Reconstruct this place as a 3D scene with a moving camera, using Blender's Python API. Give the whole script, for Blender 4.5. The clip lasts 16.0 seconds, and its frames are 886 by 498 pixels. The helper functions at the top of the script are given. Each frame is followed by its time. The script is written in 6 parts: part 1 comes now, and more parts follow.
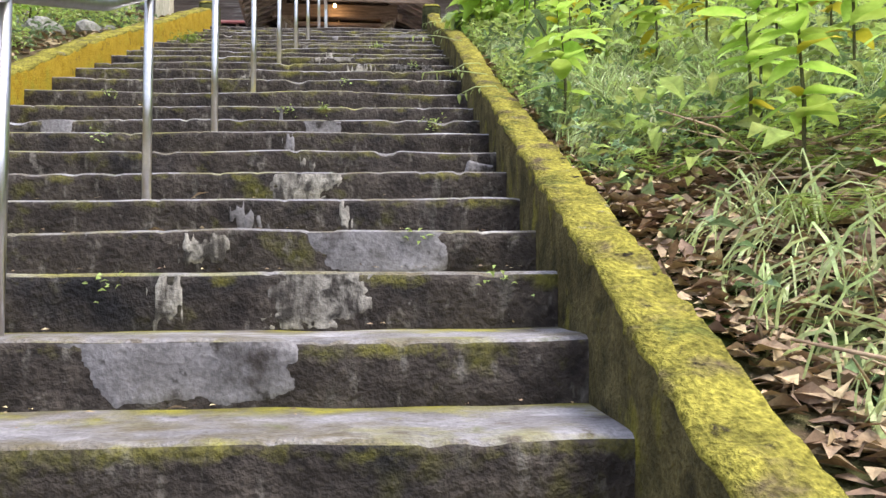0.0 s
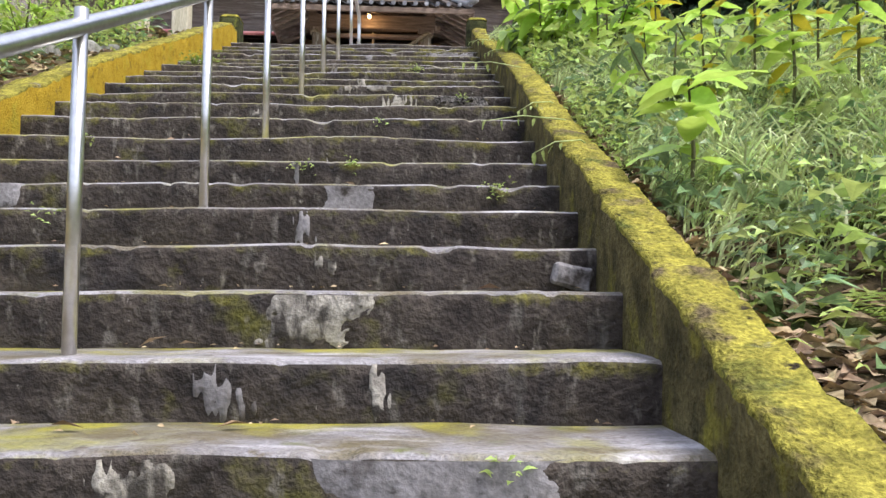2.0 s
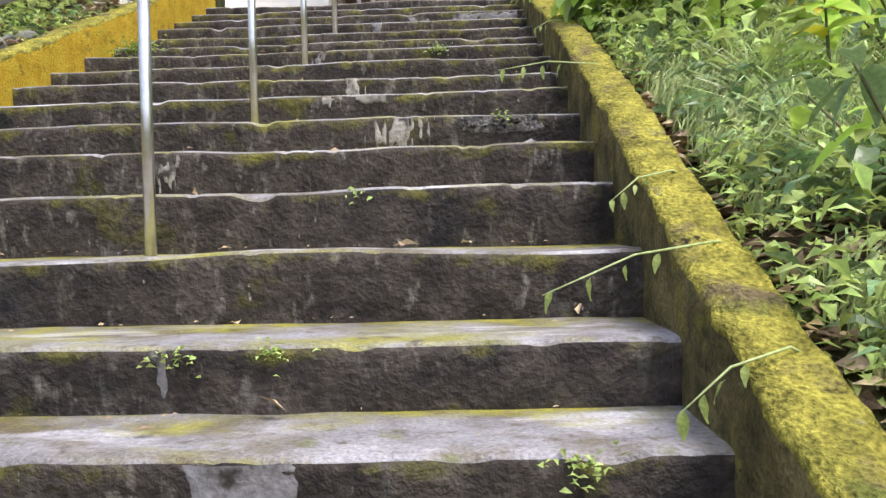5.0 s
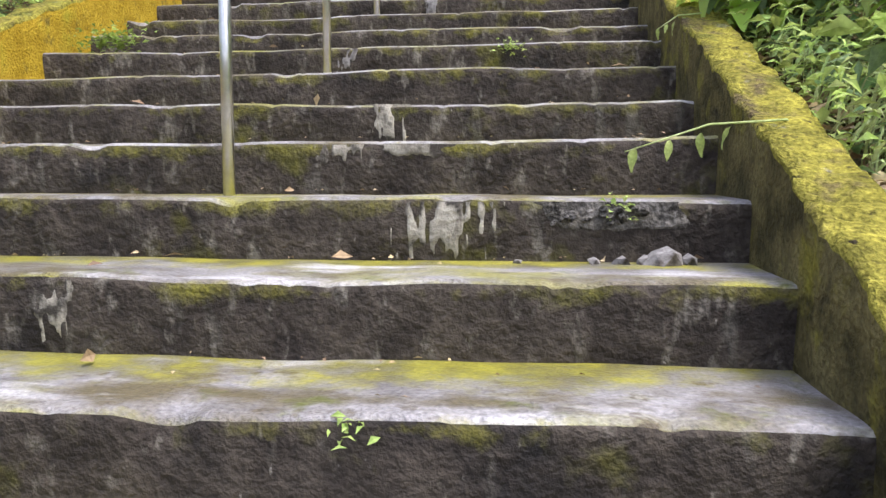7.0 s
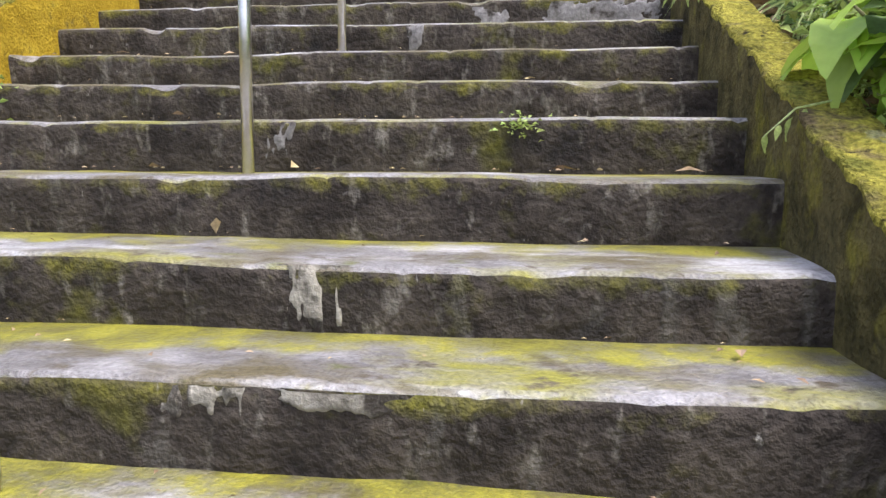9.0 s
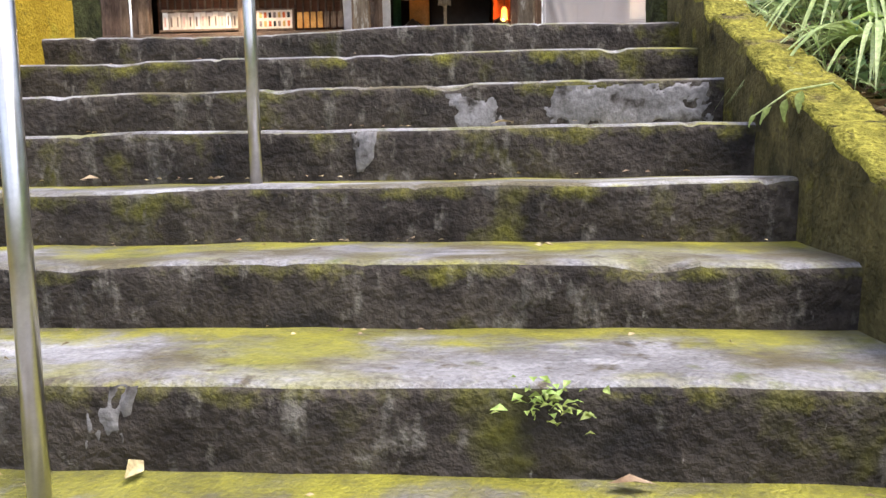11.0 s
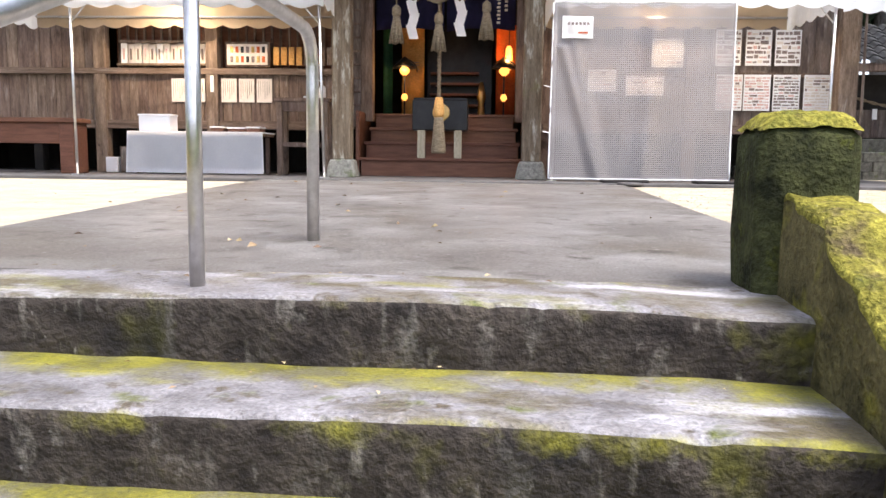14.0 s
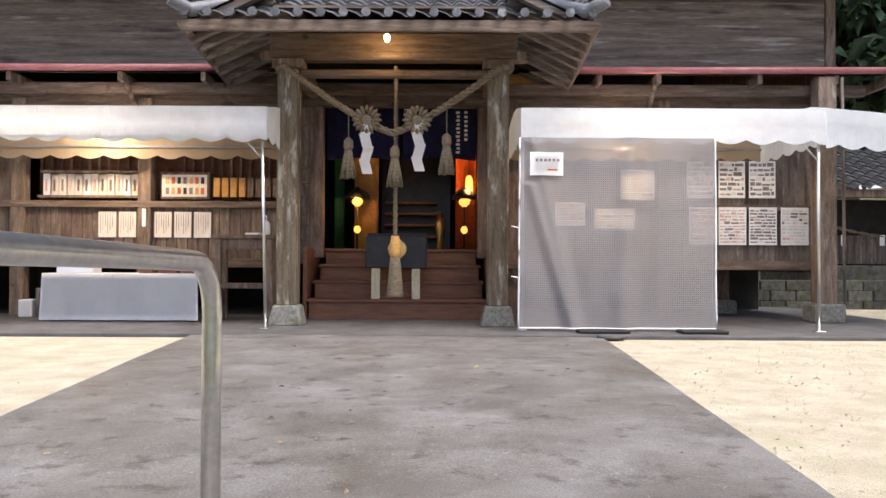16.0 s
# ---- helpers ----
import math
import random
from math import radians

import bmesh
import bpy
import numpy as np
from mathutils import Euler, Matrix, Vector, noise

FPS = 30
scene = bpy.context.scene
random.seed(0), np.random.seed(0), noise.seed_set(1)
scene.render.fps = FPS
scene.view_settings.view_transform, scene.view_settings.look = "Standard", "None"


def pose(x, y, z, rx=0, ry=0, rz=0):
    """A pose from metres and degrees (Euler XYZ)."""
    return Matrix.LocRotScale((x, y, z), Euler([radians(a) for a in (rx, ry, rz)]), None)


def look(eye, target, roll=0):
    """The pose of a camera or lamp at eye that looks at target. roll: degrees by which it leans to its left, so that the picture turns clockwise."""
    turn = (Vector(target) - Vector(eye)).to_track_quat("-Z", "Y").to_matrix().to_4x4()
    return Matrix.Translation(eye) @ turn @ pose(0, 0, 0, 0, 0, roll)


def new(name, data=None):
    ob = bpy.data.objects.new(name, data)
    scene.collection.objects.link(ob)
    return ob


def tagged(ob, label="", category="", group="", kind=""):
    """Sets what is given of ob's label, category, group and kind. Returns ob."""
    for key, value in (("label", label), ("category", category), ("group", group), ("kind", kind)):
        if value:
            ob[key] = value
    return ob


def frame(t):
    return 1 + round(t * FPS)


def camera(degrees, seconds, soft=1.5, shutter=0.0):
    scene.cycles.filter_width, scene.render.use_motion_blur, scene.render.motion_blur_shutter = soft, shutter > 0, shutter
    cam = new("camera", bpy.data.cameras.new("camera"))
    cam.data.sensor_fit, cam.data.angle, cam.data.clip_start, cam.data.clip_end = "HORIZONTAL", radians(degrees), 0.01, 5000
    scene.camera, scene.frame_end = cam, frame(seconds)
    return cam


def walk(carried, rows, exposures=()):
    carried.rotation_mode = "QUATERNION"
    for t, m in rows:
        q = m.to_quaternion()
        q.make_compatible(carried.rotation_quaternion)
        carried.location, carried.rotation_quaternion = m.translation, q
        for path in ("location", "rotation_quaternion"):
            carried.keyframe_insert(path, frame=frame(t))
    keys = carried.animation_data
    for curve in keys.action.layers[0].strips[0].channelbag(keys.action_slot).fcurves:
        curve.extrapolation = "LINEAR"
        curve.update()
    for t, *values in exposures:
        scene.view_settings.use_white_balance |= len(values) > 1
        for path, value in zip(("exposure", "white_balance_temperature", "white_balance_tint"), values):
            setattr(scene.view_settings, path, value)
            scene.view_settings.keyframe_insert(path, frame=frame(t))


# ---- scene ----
cam = camera(58.7, 16.0)
PATH = [
    (0, (1.085, -11.541, -4.025), (1.213, -9.548, -3.905), -0.5),
    (0.5, (1.039, -11.208, -3.831), (1.135, -9.217, -3.664), 0.3),
    (1, (1.07, -10.884, -3.671), (1.138, -8.906, -3.38), 1.3),
    (1.5, (0.989, -10.58, -3.595), (1.03, -8.589, -3.404), 0.8),
    (2, (1.001, -10.265, -3.449), (1.049, -8.27, -3.313), 0.3),
    (2.5, (1.014, -9.932, -3.286), (1.067, -7.935, -3.192), -0.3),
    (3, (1.091, -9.592, -3.099), (1.157, -7.594, -3.054), -0.5),
    (3.5, (1.148, -9.233, -2.932), (1.154, -7.233, -2.916), -0.8),
    (4, (1.155, -8.879, -2.749), (1.109, -6.879, -2.731), -1.1),
    (4.2, (1.17, -8.73, -2.701), (1.116, -6.731, -2.685), -1.5),
    (6.3, (1.05, -7.074, -1.969), (0.927, -5.083, -2.116), -0.3),
    (6.5, (1.047, -6.94, -1.943), (0.912, -4.95, -2.094), -0.2),
    (7, (1.056, -6.582, -1.79), (0.82, -4.603, -1.963), -0.1),
    (7.5, (1.034, -6.273, -1.613), (0.814, -4.292, -1.78), 0.6),
    (8, (1.053, -5.948, -1.481), (0.806, -3.973, -1.678), -0.1),
    (8.5, (1.015, -5.59, -1.339), (0.703, -3.628, -1.576), -0.3),
    (9, (1.018, -5.233, -1.21), (0.755, -3.265, -1.455), 0.2),
    (9.5, (1.002, -4.91, -1.02), (0.703, -2.944, -1.237), 0.4),
    (10, (0.971, -4.597, -0.87), (0.668, -2.629, -1.064), 1.0),
    (10.2, (0.938, -4.466, -0.851), (0.661, -2.495, -1.042), 0.6),
    (12.3, (0.845, -3.091, -0.179), (0.749, -1.116, -0.48), 0.2),
    (12.5, (0.865, -2.97, -0.104), (0.794, -0.993, -0.392), 0.6),
    (13, (0.927, -2.653, 0.023), (0.883, -0.672, -0.246), 0.4),
    (13.5, (0.939, -2.319, 0.16), (0.798, -0.34, -0.093), 0.7),
    (14, (0.912, -1.973, 0.336), (0.712, 0.004, 0.108), 0.7),
    (14.5, (0.907, -1.635, 0.549), (0.635, 0.343, 0.426), -0.9),
    (15, (0.853, -1.322, 0.665), (0.559, 0.656, 0.649), -1.3),
    (15.5, (0.763, -1.093, 0.779), (0.584, 0.899, 0.796), -0.1),
    (16, (0.735, -0.775, 0.862), (0.649, 1.223, 0.898), 0.3),
]
walk(cam, [(t, look(eye, target, roll)) for t, eye, target, roll in PATH], exposures=[(0.0, 1.0), (4.0, 1.0), (8.0, 1.02), (10.0, 1.0), (13.0, 1.0), (14.5, 1.22), (16.0, 0.77)])

# ---- world and sun ----
world = bpy.data.worlds.new("world")
scene.world = world
world.use_nodes = True
wn, wl = world.node_tree.nodes, world.node_tree.links
sky = wn.new("ShaderNodeTexSky")
sky.sky_type, sky.sun_disc = "NISHITA", False
sky.sun_elevation, sky.sun_rotation = radians(63), radians(126)
sky.air_density, sky.dust_density, sky.ozone_density = 1.0, 4.0, 0.6
soft_sky = wn.new("ShaderNodeMix")
soft_sky.data_type, soft_sky.blend_type = "RGBA", "MIX"
soft_sky.inputs[0].default_value = 0.4
soft_sky.inputs[7].default_value = (6.8, 7.2, 9.2, 1)
wl.new(sky.outputs[0], soft_sky.inputs[6])
wl.new(soft_sky.outputs[2], wn["Background"].inputs[0])
wn["Background"].inputs[1].default_value = 0.16
sun = new("sun", bpy.data.lights.new("sun", "SUN"))
sun.data.energy, sun.data.angle, sun.data.color = 2.2, radians(24), (1.0, 0.97, 0.93)
sun.matrix_world = look((7, -5, 17), (0, 0, 0))

# ---- materials ----
def ramp_mix(nt, fac, a, b):
    m = nt.nodes.new("ShaderNodeMix")
    m.data_type = "RGBA"
    nt.links.new(fac, m.inputs[0])
    for sock, c in ((m.inputs[6], a), (m.inputs[7], b)):
        if isinstance(c, tuple):
            sock.default_value = (*c, 1)
        else:
            nt.links.new(c, sock)
    return m.outputs[2]


def noise_fac(nt, vec, scale, lo, hi, detail=5.0, rough=0.6, stretch=None):
    if stretch:
        mp = nt.nodes.new("ShaderNodeMapping")
        mp.inputs[3].default_value = stretch
        nt.links.new(vec, mp.inputs[0])
        vec = mp.outputs[0]
    n = nt.nodes.new("ShaderNodeTexNoise")
    n.inputs["Scale"].default_value, n.inputs["Detail"].default_value, n.inputs["Roughness"].default_value = scale, detail, rough
    nt.links.new(vec, n.inputs["Vector"])
    r = nt.nodes.new("ShaderNodeMapRange")
    r.inputs[1].default_value, r.inputs[2].default_value = lo, hi
    nt.links.new(n.outputs[0], r.inputs[0])
    return r.outputs[0], n.outputs[0]


def surf(name, a, b, scale=6.0, rough=0.8, bump=0.3, layers=(), fine=60.0, stretch=None, metal=0.0, vary=0.0, island=0.0, spec=0.4, trans=0.0, speck=0.45):
    """Two-tone noise surface; layers: (colour, scale, low, high, stretch) laid on top."""
    m = bpy.data.materials.new(name)
    m.use_nodes = True
    nt = m.node_tree
    p = nt.nodes["Principled BSDF"]
    tc = nt.nodes.new("ShaderNodeTexCoord")
    vec = tc.outputs["Object"]
    f, raw = noise_fac(nt, vec, scale, 0.35, 0.65, stretch=stretch)
    col = ramp_mix(nt, f, a, b)
    for lc, ls, lo, hi, lst in layers:
        lf, _ = noise_fac(nt, vec, ls, lo, hi, stretch=lst)
        col = ramp_mix(nt, lf, col, lc)
    ff, fraw = noise_fac(nt, vec, fine, 0.3, 0.7, detail=3.0, stretch=stretch)
    dark = nt.nodes.new("ShaderNodeMix")
    dark.data_type, dark.blend_type = "RGBA", "MULTIPLY"
    dark.inputs[0].default_value = speck
    nt.links.new(col, dark.inputs[6])
    nt.links.new(ff, dark.inputs[7])
    bright = nt.nodes.new("ShaderNodeHueSaturation")
    bright.inputs["Value"].default_value = 1 + 0.55 * speck
    nt.links.new(dark.outputs[2], bright.inputs["Color"])
    if vary or island:
        src = nt.nodes.new("ShaderNodeObjectInfo").outputs["Random"] if vary else nt.nodes.new("ShaderNodeNewGeometry").outputs["Random Per Island"]
        k = vary or island
        vr = nt.nodes.new("ShaderNodeMapRange")
        vr.inputs[3].default_value, vr.inputs[4].default_value = (1 + 0.55 * speck) * (1 - k), (1 + 0.55 * speck) * (1 + k)
        nt.links.new(src, vr.inputs[0])
        nt.links.new(vr.outputs[0], bright.inputs["Value"])
        hr = nt.nodes.new("ShaderNodeMapRange")
        hr.inputs[3].default_value, hr.inputs[4].default_value = 0.5 - 0.06 * k, 0.5 + 0.04 * k
        nt.links.new(src, hr.inputs[0])
        nt.links.new(hr.outputs[0], bright.inputs["Hue"])
    nt.links.new(bright.outputs[0], p.inputs["Base Color"])
    p.inputs["Roughness"].default_value, p.inputs["Metallic"].default_value = rough, metal
    p.inputs["Specular IOR Level"].default_value = spec
    if bump:
        bn = nt.nodes.new("ShaderNodeBump")
        bn.inputs["Strength"].default_value, bn.inputs["Distance"].default_value = bump, 0.02
        add = nt.nodes.new("ShaderNodeMath")
        nt.links.new(raw, add.inputs[0])
        nt.links.new(fraw, add.inputs[1])
        nt.links.new(add.outputs[0], bn.inputs["Height"])
        nt.links.new(bn.outputs[0], p.inputs["Normal"])
    if trans:
        tr = nt.nodes.new("ShaderNodeBsdfTranslucent")
        nt.links.new(bright.outputs[0], tr.inputs[0])
        mx = nt.nodes.new("ShaderNodeMixShader")
        mx.inputs[0].default_value = trans
        nt.links.new(p.outputs[0], mx.inputs[1])
        nt.links.new(tr.outputs[0], mx.inputs[2])
        nt.links.new(mx.outputs[0], nt.nodes["Material Output"].inputs[0])
    return m


def glow(name, colour, strength):
    m = surf(name, colour, colour, bump=0)
    p = m.node_tree.nodes["Principled BSDF"]
    p.inputs["Emission Color"].default_value, p.inputs["Emission Strength"].default_value = (*colour, 1), strength
    return m


MOSS, MOSS_D = (0.24, 0.225, 0.045), (0.11, 0.12, 0.028)
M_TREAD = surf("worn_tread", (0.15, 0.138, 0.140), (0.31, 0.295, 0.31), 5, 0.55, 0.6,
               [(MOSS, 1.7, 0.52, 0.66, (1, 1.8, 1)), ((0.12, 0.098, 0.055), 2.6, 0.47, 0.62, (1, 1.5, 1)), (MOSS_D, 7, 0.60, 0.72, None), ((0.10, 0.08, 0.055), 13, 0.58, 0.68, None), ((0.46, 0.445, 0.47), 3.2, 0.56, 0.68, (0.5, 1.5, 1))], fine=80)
# Riser base is dark partly from shade put into its colour, beside algae stains.
M_RISER = surf("shaded_stained_riser", (0.019, 0.014, 0.012), (0.068, 0.055, 0.045), 7, 0.9, 0.9,
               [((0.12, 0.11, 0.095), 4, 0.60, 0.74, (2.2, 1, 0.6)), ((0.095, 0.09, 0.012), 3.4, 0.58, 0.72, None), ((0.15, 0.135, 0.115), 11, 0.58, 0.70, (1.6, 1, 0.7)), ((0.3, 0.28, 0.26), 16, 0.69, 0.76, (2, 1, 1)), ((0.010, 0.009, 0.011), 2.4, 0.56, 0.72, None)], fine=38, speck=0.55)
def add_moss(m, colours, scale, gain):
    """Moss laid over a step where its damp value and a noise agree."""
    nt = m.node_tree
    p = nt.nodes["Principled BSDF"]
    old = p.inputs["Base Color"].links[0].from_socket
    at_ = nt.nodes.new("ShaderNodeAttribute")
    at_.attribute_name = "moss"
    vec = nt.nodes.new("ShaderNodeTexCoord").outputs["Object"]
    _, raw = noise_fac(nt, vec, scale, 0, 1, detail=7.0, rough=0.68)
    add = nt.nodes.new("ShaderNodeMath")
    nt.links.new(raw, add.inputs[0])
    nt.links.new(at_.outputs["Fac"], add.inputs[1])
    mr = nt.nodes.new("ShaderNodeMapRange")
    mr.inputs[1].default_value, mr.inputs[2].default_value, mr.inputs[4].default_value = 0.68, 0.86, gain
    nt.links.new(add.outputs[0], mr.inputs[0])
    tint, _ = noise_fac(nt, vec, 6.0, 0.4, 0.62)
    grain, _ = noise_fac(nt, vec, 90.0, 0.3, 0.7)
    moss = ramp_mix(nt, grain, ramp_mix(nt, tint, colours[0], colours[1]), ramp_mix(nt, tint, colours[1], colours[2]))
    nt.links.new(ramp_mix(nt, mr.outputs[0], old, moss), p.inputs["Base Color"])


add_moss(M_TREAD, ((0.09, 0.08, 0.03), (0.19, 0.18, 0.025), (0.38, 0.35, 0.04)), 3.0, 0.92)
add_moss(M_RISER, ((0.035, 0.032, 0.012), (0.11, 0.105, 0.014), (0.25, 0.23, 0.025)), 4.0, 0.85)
M_PATCH = surf("repair_mortar", (0.165, 0.155, 0.155), (0.28, 0.265, 0.27), 7, 0.85, 0.3, [((0.06, 0.05, 0.045), 6, 0.52, 0.64, None), ((0.03, 0.025, 0.02), 12, 0.60, 0.68, None)])
M_PATCH_CREAM = surf("pale_mortar", (0.23, 0.21, 0.18), (0.42, 0.39, 0.335), 10, 0.85, 0.5, [((0.05, 0.042, 0.036), 8, 0.48, 0.62, (2.0, 1, 0.6)), ((0.04, 0.035, 0.03), 15, 0.52, 0.62, None)])
M_BROKEN = surf("broken_concrete", (0.05, 0.045, 0.04), (0.26, 0.24, 0.225), 22, 0.95, 1.0, [((0.015, 0.013, 0.012), 14, 0.5, 0.6, None)], fine=70, speck=0.7)
M_WALL_TOP = surf("moss_top", (0.16, 0.145, 0.03), (0.36, 0.32, 0.06), 11, 1.0, 1.0,
                  [((0.13, 0.10, 0.055), 5, 0.54, 0.66, None), ((0.27, 0.25, 0.215), 8, 0.64, 0.72, None), (MOSS_D, 4, 0.58, 0.70, None), ((0.035, 0.028, 0.018), 17, 0.62, 0.70, None)], fine=70, spec=0.1, speck=0.7)
# Right wall's inner face: shade put into the colour, with moss over it.
M_WALL_SIDE = surf("shaded_mossy_wall_side", (0.055, 0.048, 0.022), (0.16, 0.135, 0.06), 7, 0.95, 1.0,
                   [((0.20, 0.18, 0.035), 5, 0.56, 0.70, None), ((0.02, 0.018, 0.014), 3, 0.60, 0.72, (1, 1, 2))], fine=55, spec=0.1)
# Left wall's ochre inner face: the light it catches is in the colour.
M_WALL_YELLOW = surf("lit_ochre_wall_side", (0.34, 0.225, 0.02), (0.46, 0.32, 0.035), 8, 0.95, 0.8,
                     [((0.16, 0.12, 0.03), 9, 0.58, 0.7, None), ((0.30, 0.27, 0.03), 4, 0.55, 0.7, None)], fine=70, spec=0.1)
M_PIER = surf("pier_algae", (0.018, 0.020, 0.010), (0.07, 0.075, 0.03), 9, 0.95, 1.0, [((0.14, 0.15, 0.02), 6, 0.58, 0.7, None)], spec=0.1)
M_STEEL = surf("brushed_steel", (0.58, 0.57, 0.56), (0.70, 0.69, 0.68), 30, 0.30, 0.0, metal=1.0, fine=200, speck=0.06)
M_SLAB = surf("path_concrete", (0.25, 0.228, 0.21), (0.38, 0.355, 0.335), 1.6, 0.55, 0.25,
              [((0.46, 0.445, 0.435), 1.5, 0.50, 0.7, (0.9, 1.0, 1)), ((0.22, 0.185, 0.145), 0.7, 0.50, 0.70, (1, 0.8, 1)), ((0.16, 0.14, 0.12), 5, 0.57, 0.70, None), ((0.52, 0.51, 0.50), 26, 0.64, 0.72, None), ((0.10, 0.09, 0.07), 30, 0.68, 0.75, None)], fine=90)
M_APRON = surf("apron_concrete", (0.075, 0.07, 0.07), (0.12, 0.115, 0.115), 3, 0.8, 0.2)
M_SAND = surf("pale_gravel", (0.50, 0.43, 0.31), (0.66, 0.58, 0.44), 3, 0.9, 0.8, [((0.42, 0.33, 0.2), 40, 0.6, 0.7, None), ((0.46, 0.43, 0.27), 1.4, 0.58, 0.72, None)], fine=150)
M_SOIL = surf("leaf_litter", (0.05, 0.036, 0.022), (0.14, 0.10, 0.06), 9, 1.0, 1.0, [((0.05, 0.075, 0.018), 1.6, 0.45, 0.6, None), ((0.26, 0.2, 0.13), 22, 0.63, 0.7, None)], fine=45, spec=0.1)
M_WOOD = surf("weathered_wood", (0.12, 0.082, 0.06), (0.26, 0.19, 0.15), 3, 0.8, 0.5, [((0.36, 0.30, 0.26), 2.0, 0.60, 0.74, (5, 5, 0.8)), ((0.06, 0.04, 0.03), 2.5, 0.62, 0.72, None)], stretch=(5, 5, 0.7), vary=0.2, fine=25)
M_BEAM = surf("weathered_beam", (0.11, 0.076, 0.056), (0.24, 0.175, 0.14), 3, 0.8, 0.5, [((0.33, 0.28, 0.24), 2.0, 0.60, 0.74, (0.6, 6, 6)), ((0.06, 0.04, 0.03), 2.5, 0.62, 0.72, None)], stretch=(0.6, 6, 6), vary=0.15, fine=25)
M_PLANK = surf("weathered_wide_boards", (0.14, 0.108, 0.092), (0.27, 0.22, 0.19), 2.4, 0.85, 0.6, [((0.42, 0.385, 0.35), 1.6, 0.58, 0.68, (0.5, 4, 6)), ((0.07, 0.05, 0.045), 1.6, 0.58, 0.7, (0.5, 3, 4))], stretch=(0.35, 4, 6), vary=0.22, fine=22)
M_BOARD = surf("weathered_boards", (0.14, 0.108, 0.092), (0.27, 0.22, 0.19), 3, 0.85, 0.5, [((0.40, 0.36, 0.33), 1.5, 0.60, 0.7, (5, 5, 0.7)), ((0.07, 0.05, 0.045), 2, 0.6, 0.72, (4, 4, 0.7))], stretch=(5, 5, 0.6), vary=0.22, fine=25)
M_PILLAR = surf("pillar_wood", (0.13, 0.095, 0.06), (0.24, 0.19, 0.135), 4, 0.85, 0.6, [((0.46, 0.43, 0.36), 3.2, 0.54, 0.64, (3, 3, 0.7)), ((0.16, 0.16, 0.05), 2, 0.6, 0.75, None)], stretch=(6, 6, 0.6), fine=30)
M_REDWOOD = surf("stair_wood", (0.13, 0.055, 0.032), (0.21, 0.095, 0.055), 4, 0.55, 0.3, stretch=(0.6, 6, 6), vary=0.12)
# Near-black that paints deep shade into back walls, crawl space and soffits.
M_DARK = surf("near_black", (0.012, 0.010, 0.009), (0.03, 0.025, 0.022), 4, 0.7, 0.2)
M_STONE = surf("granite", (0.16, 0.16, 0.14), (0.29, 0.28, 0.25), 20, 0.85, 0.6, [((0.11, 0.12, 0.06), 4, 0.55, 0.7, None)])
M_TILE = surf("roof_tile", (0.09, 0.092, 0.10), (0.20, 0.20, 0.22), 5, 0.42, 0.2, [((0.30, 0.31, 0.33), 6, 0.6, 0.7, None)], vary=0.2, island=0.0)
M_TILE_D = surf("dark_roof_tile", (0.03, 0.031, 0.034), (0.07, 0.07, 0.075), 5, 0.5, 0.2, island=0.25)
M_DSTONE = surf("dark_stone", (0.06, 0.06, 0.052), (0.14, 0.135, 0.12), 9, 0.9, 0.8, [((0.08, 0.10, 0.03), 4, 0.55, 0.7, None)], vary=0.25)
M_TILE_ISL = surf("roof_tile_field", (0.085, 0.085, 0.095), (0.19, 0.185, 0.20), 5, 0.45, 0.2, [((0.28, 0.29, 0.31), 6, 0.6, 0.7, None)], island=0.25)
M_CANVAS = surf("white_canvas", (0.80, 0.82, 0.85), (0.86, 0.88, 0.91), 2.5, 0.55, 0.25, fine=9, trans=0.36, speck=0.06)
# Cream version of the tent canvas: its backlit warmth is put into the colour.
M_CREAM = surf("backlit_cream_canvas", (0.70, 0.60, 0.46), (0.78, 0.68, 0.54), 3, 0.7, 0.2, trans=0.5, speck=0.06)
M_CLOTH = surf("white_cloth", (0.84, 0.85, 0.89), (0.88, 0.89, 0.92), 4, 0.8, 0.15, speck=0.06)
M_PAPER = surf("paper", (0.70, 0.64, 0.58), (0.80, 0.74, 0.69), 8, 0.9, 0.05, fine=30, speck=0.06)
M_WHITE = surf("white_paper", (0.85, 0.85, 0.86), (0.9, 0.9, 0.9), 8, 0.8, 0.0, speck=0.06)
M_INK = surf("print_ink", (0.20, 0.17, 0.17), (0.34, 0.27, 0.25), 30, 0.9, 0.0)
M_PINK = surf("print_pink", (0.66, 0.40, 0.38), (0.74, 0.55, 0.50), 30, 0.9, 0.0)
M_GUTTER = surf("red_gutter", (0.27, 0.085, 0.09), (0.36, 0.14, 0.145), 3, 0.5, 0.1)
M_ROPE = surf("straw_rope", (0.17, 0.13, 0.085), (0.31, 0.25, 0.17), 18, 0.95, 0.6, stretch=(1, 1, 4))
M_NAVY = surf("navy_cloth", (0.014, 0.014, 0.055), (0.024, 0.024, 0.085), 4, 0.85, 0.2, speck=0.06)
M_RED = surf("vermilion_cloth", (0.55, 0.10, 0.03), (0.65, 0.16, 0.05), 5, 0.8, 0.2)
M_ORANGE = surf("orange_cloth", (0.60, 0.30, 0.08), (0.70, 0.40, 0.14), 5, 0.8, 0.2)
M_GREEN = surf("green_cloth", (0.012, 0.07, 0.04), (0.02, 0.10, 0.055), 5, 0.8, 0.2)
M_GOLD = surf("brass", (0.55, 0.36, 0.12), (0.7, 0.48, 0.2), 10, 0.35, 0.1, metal=0.9)
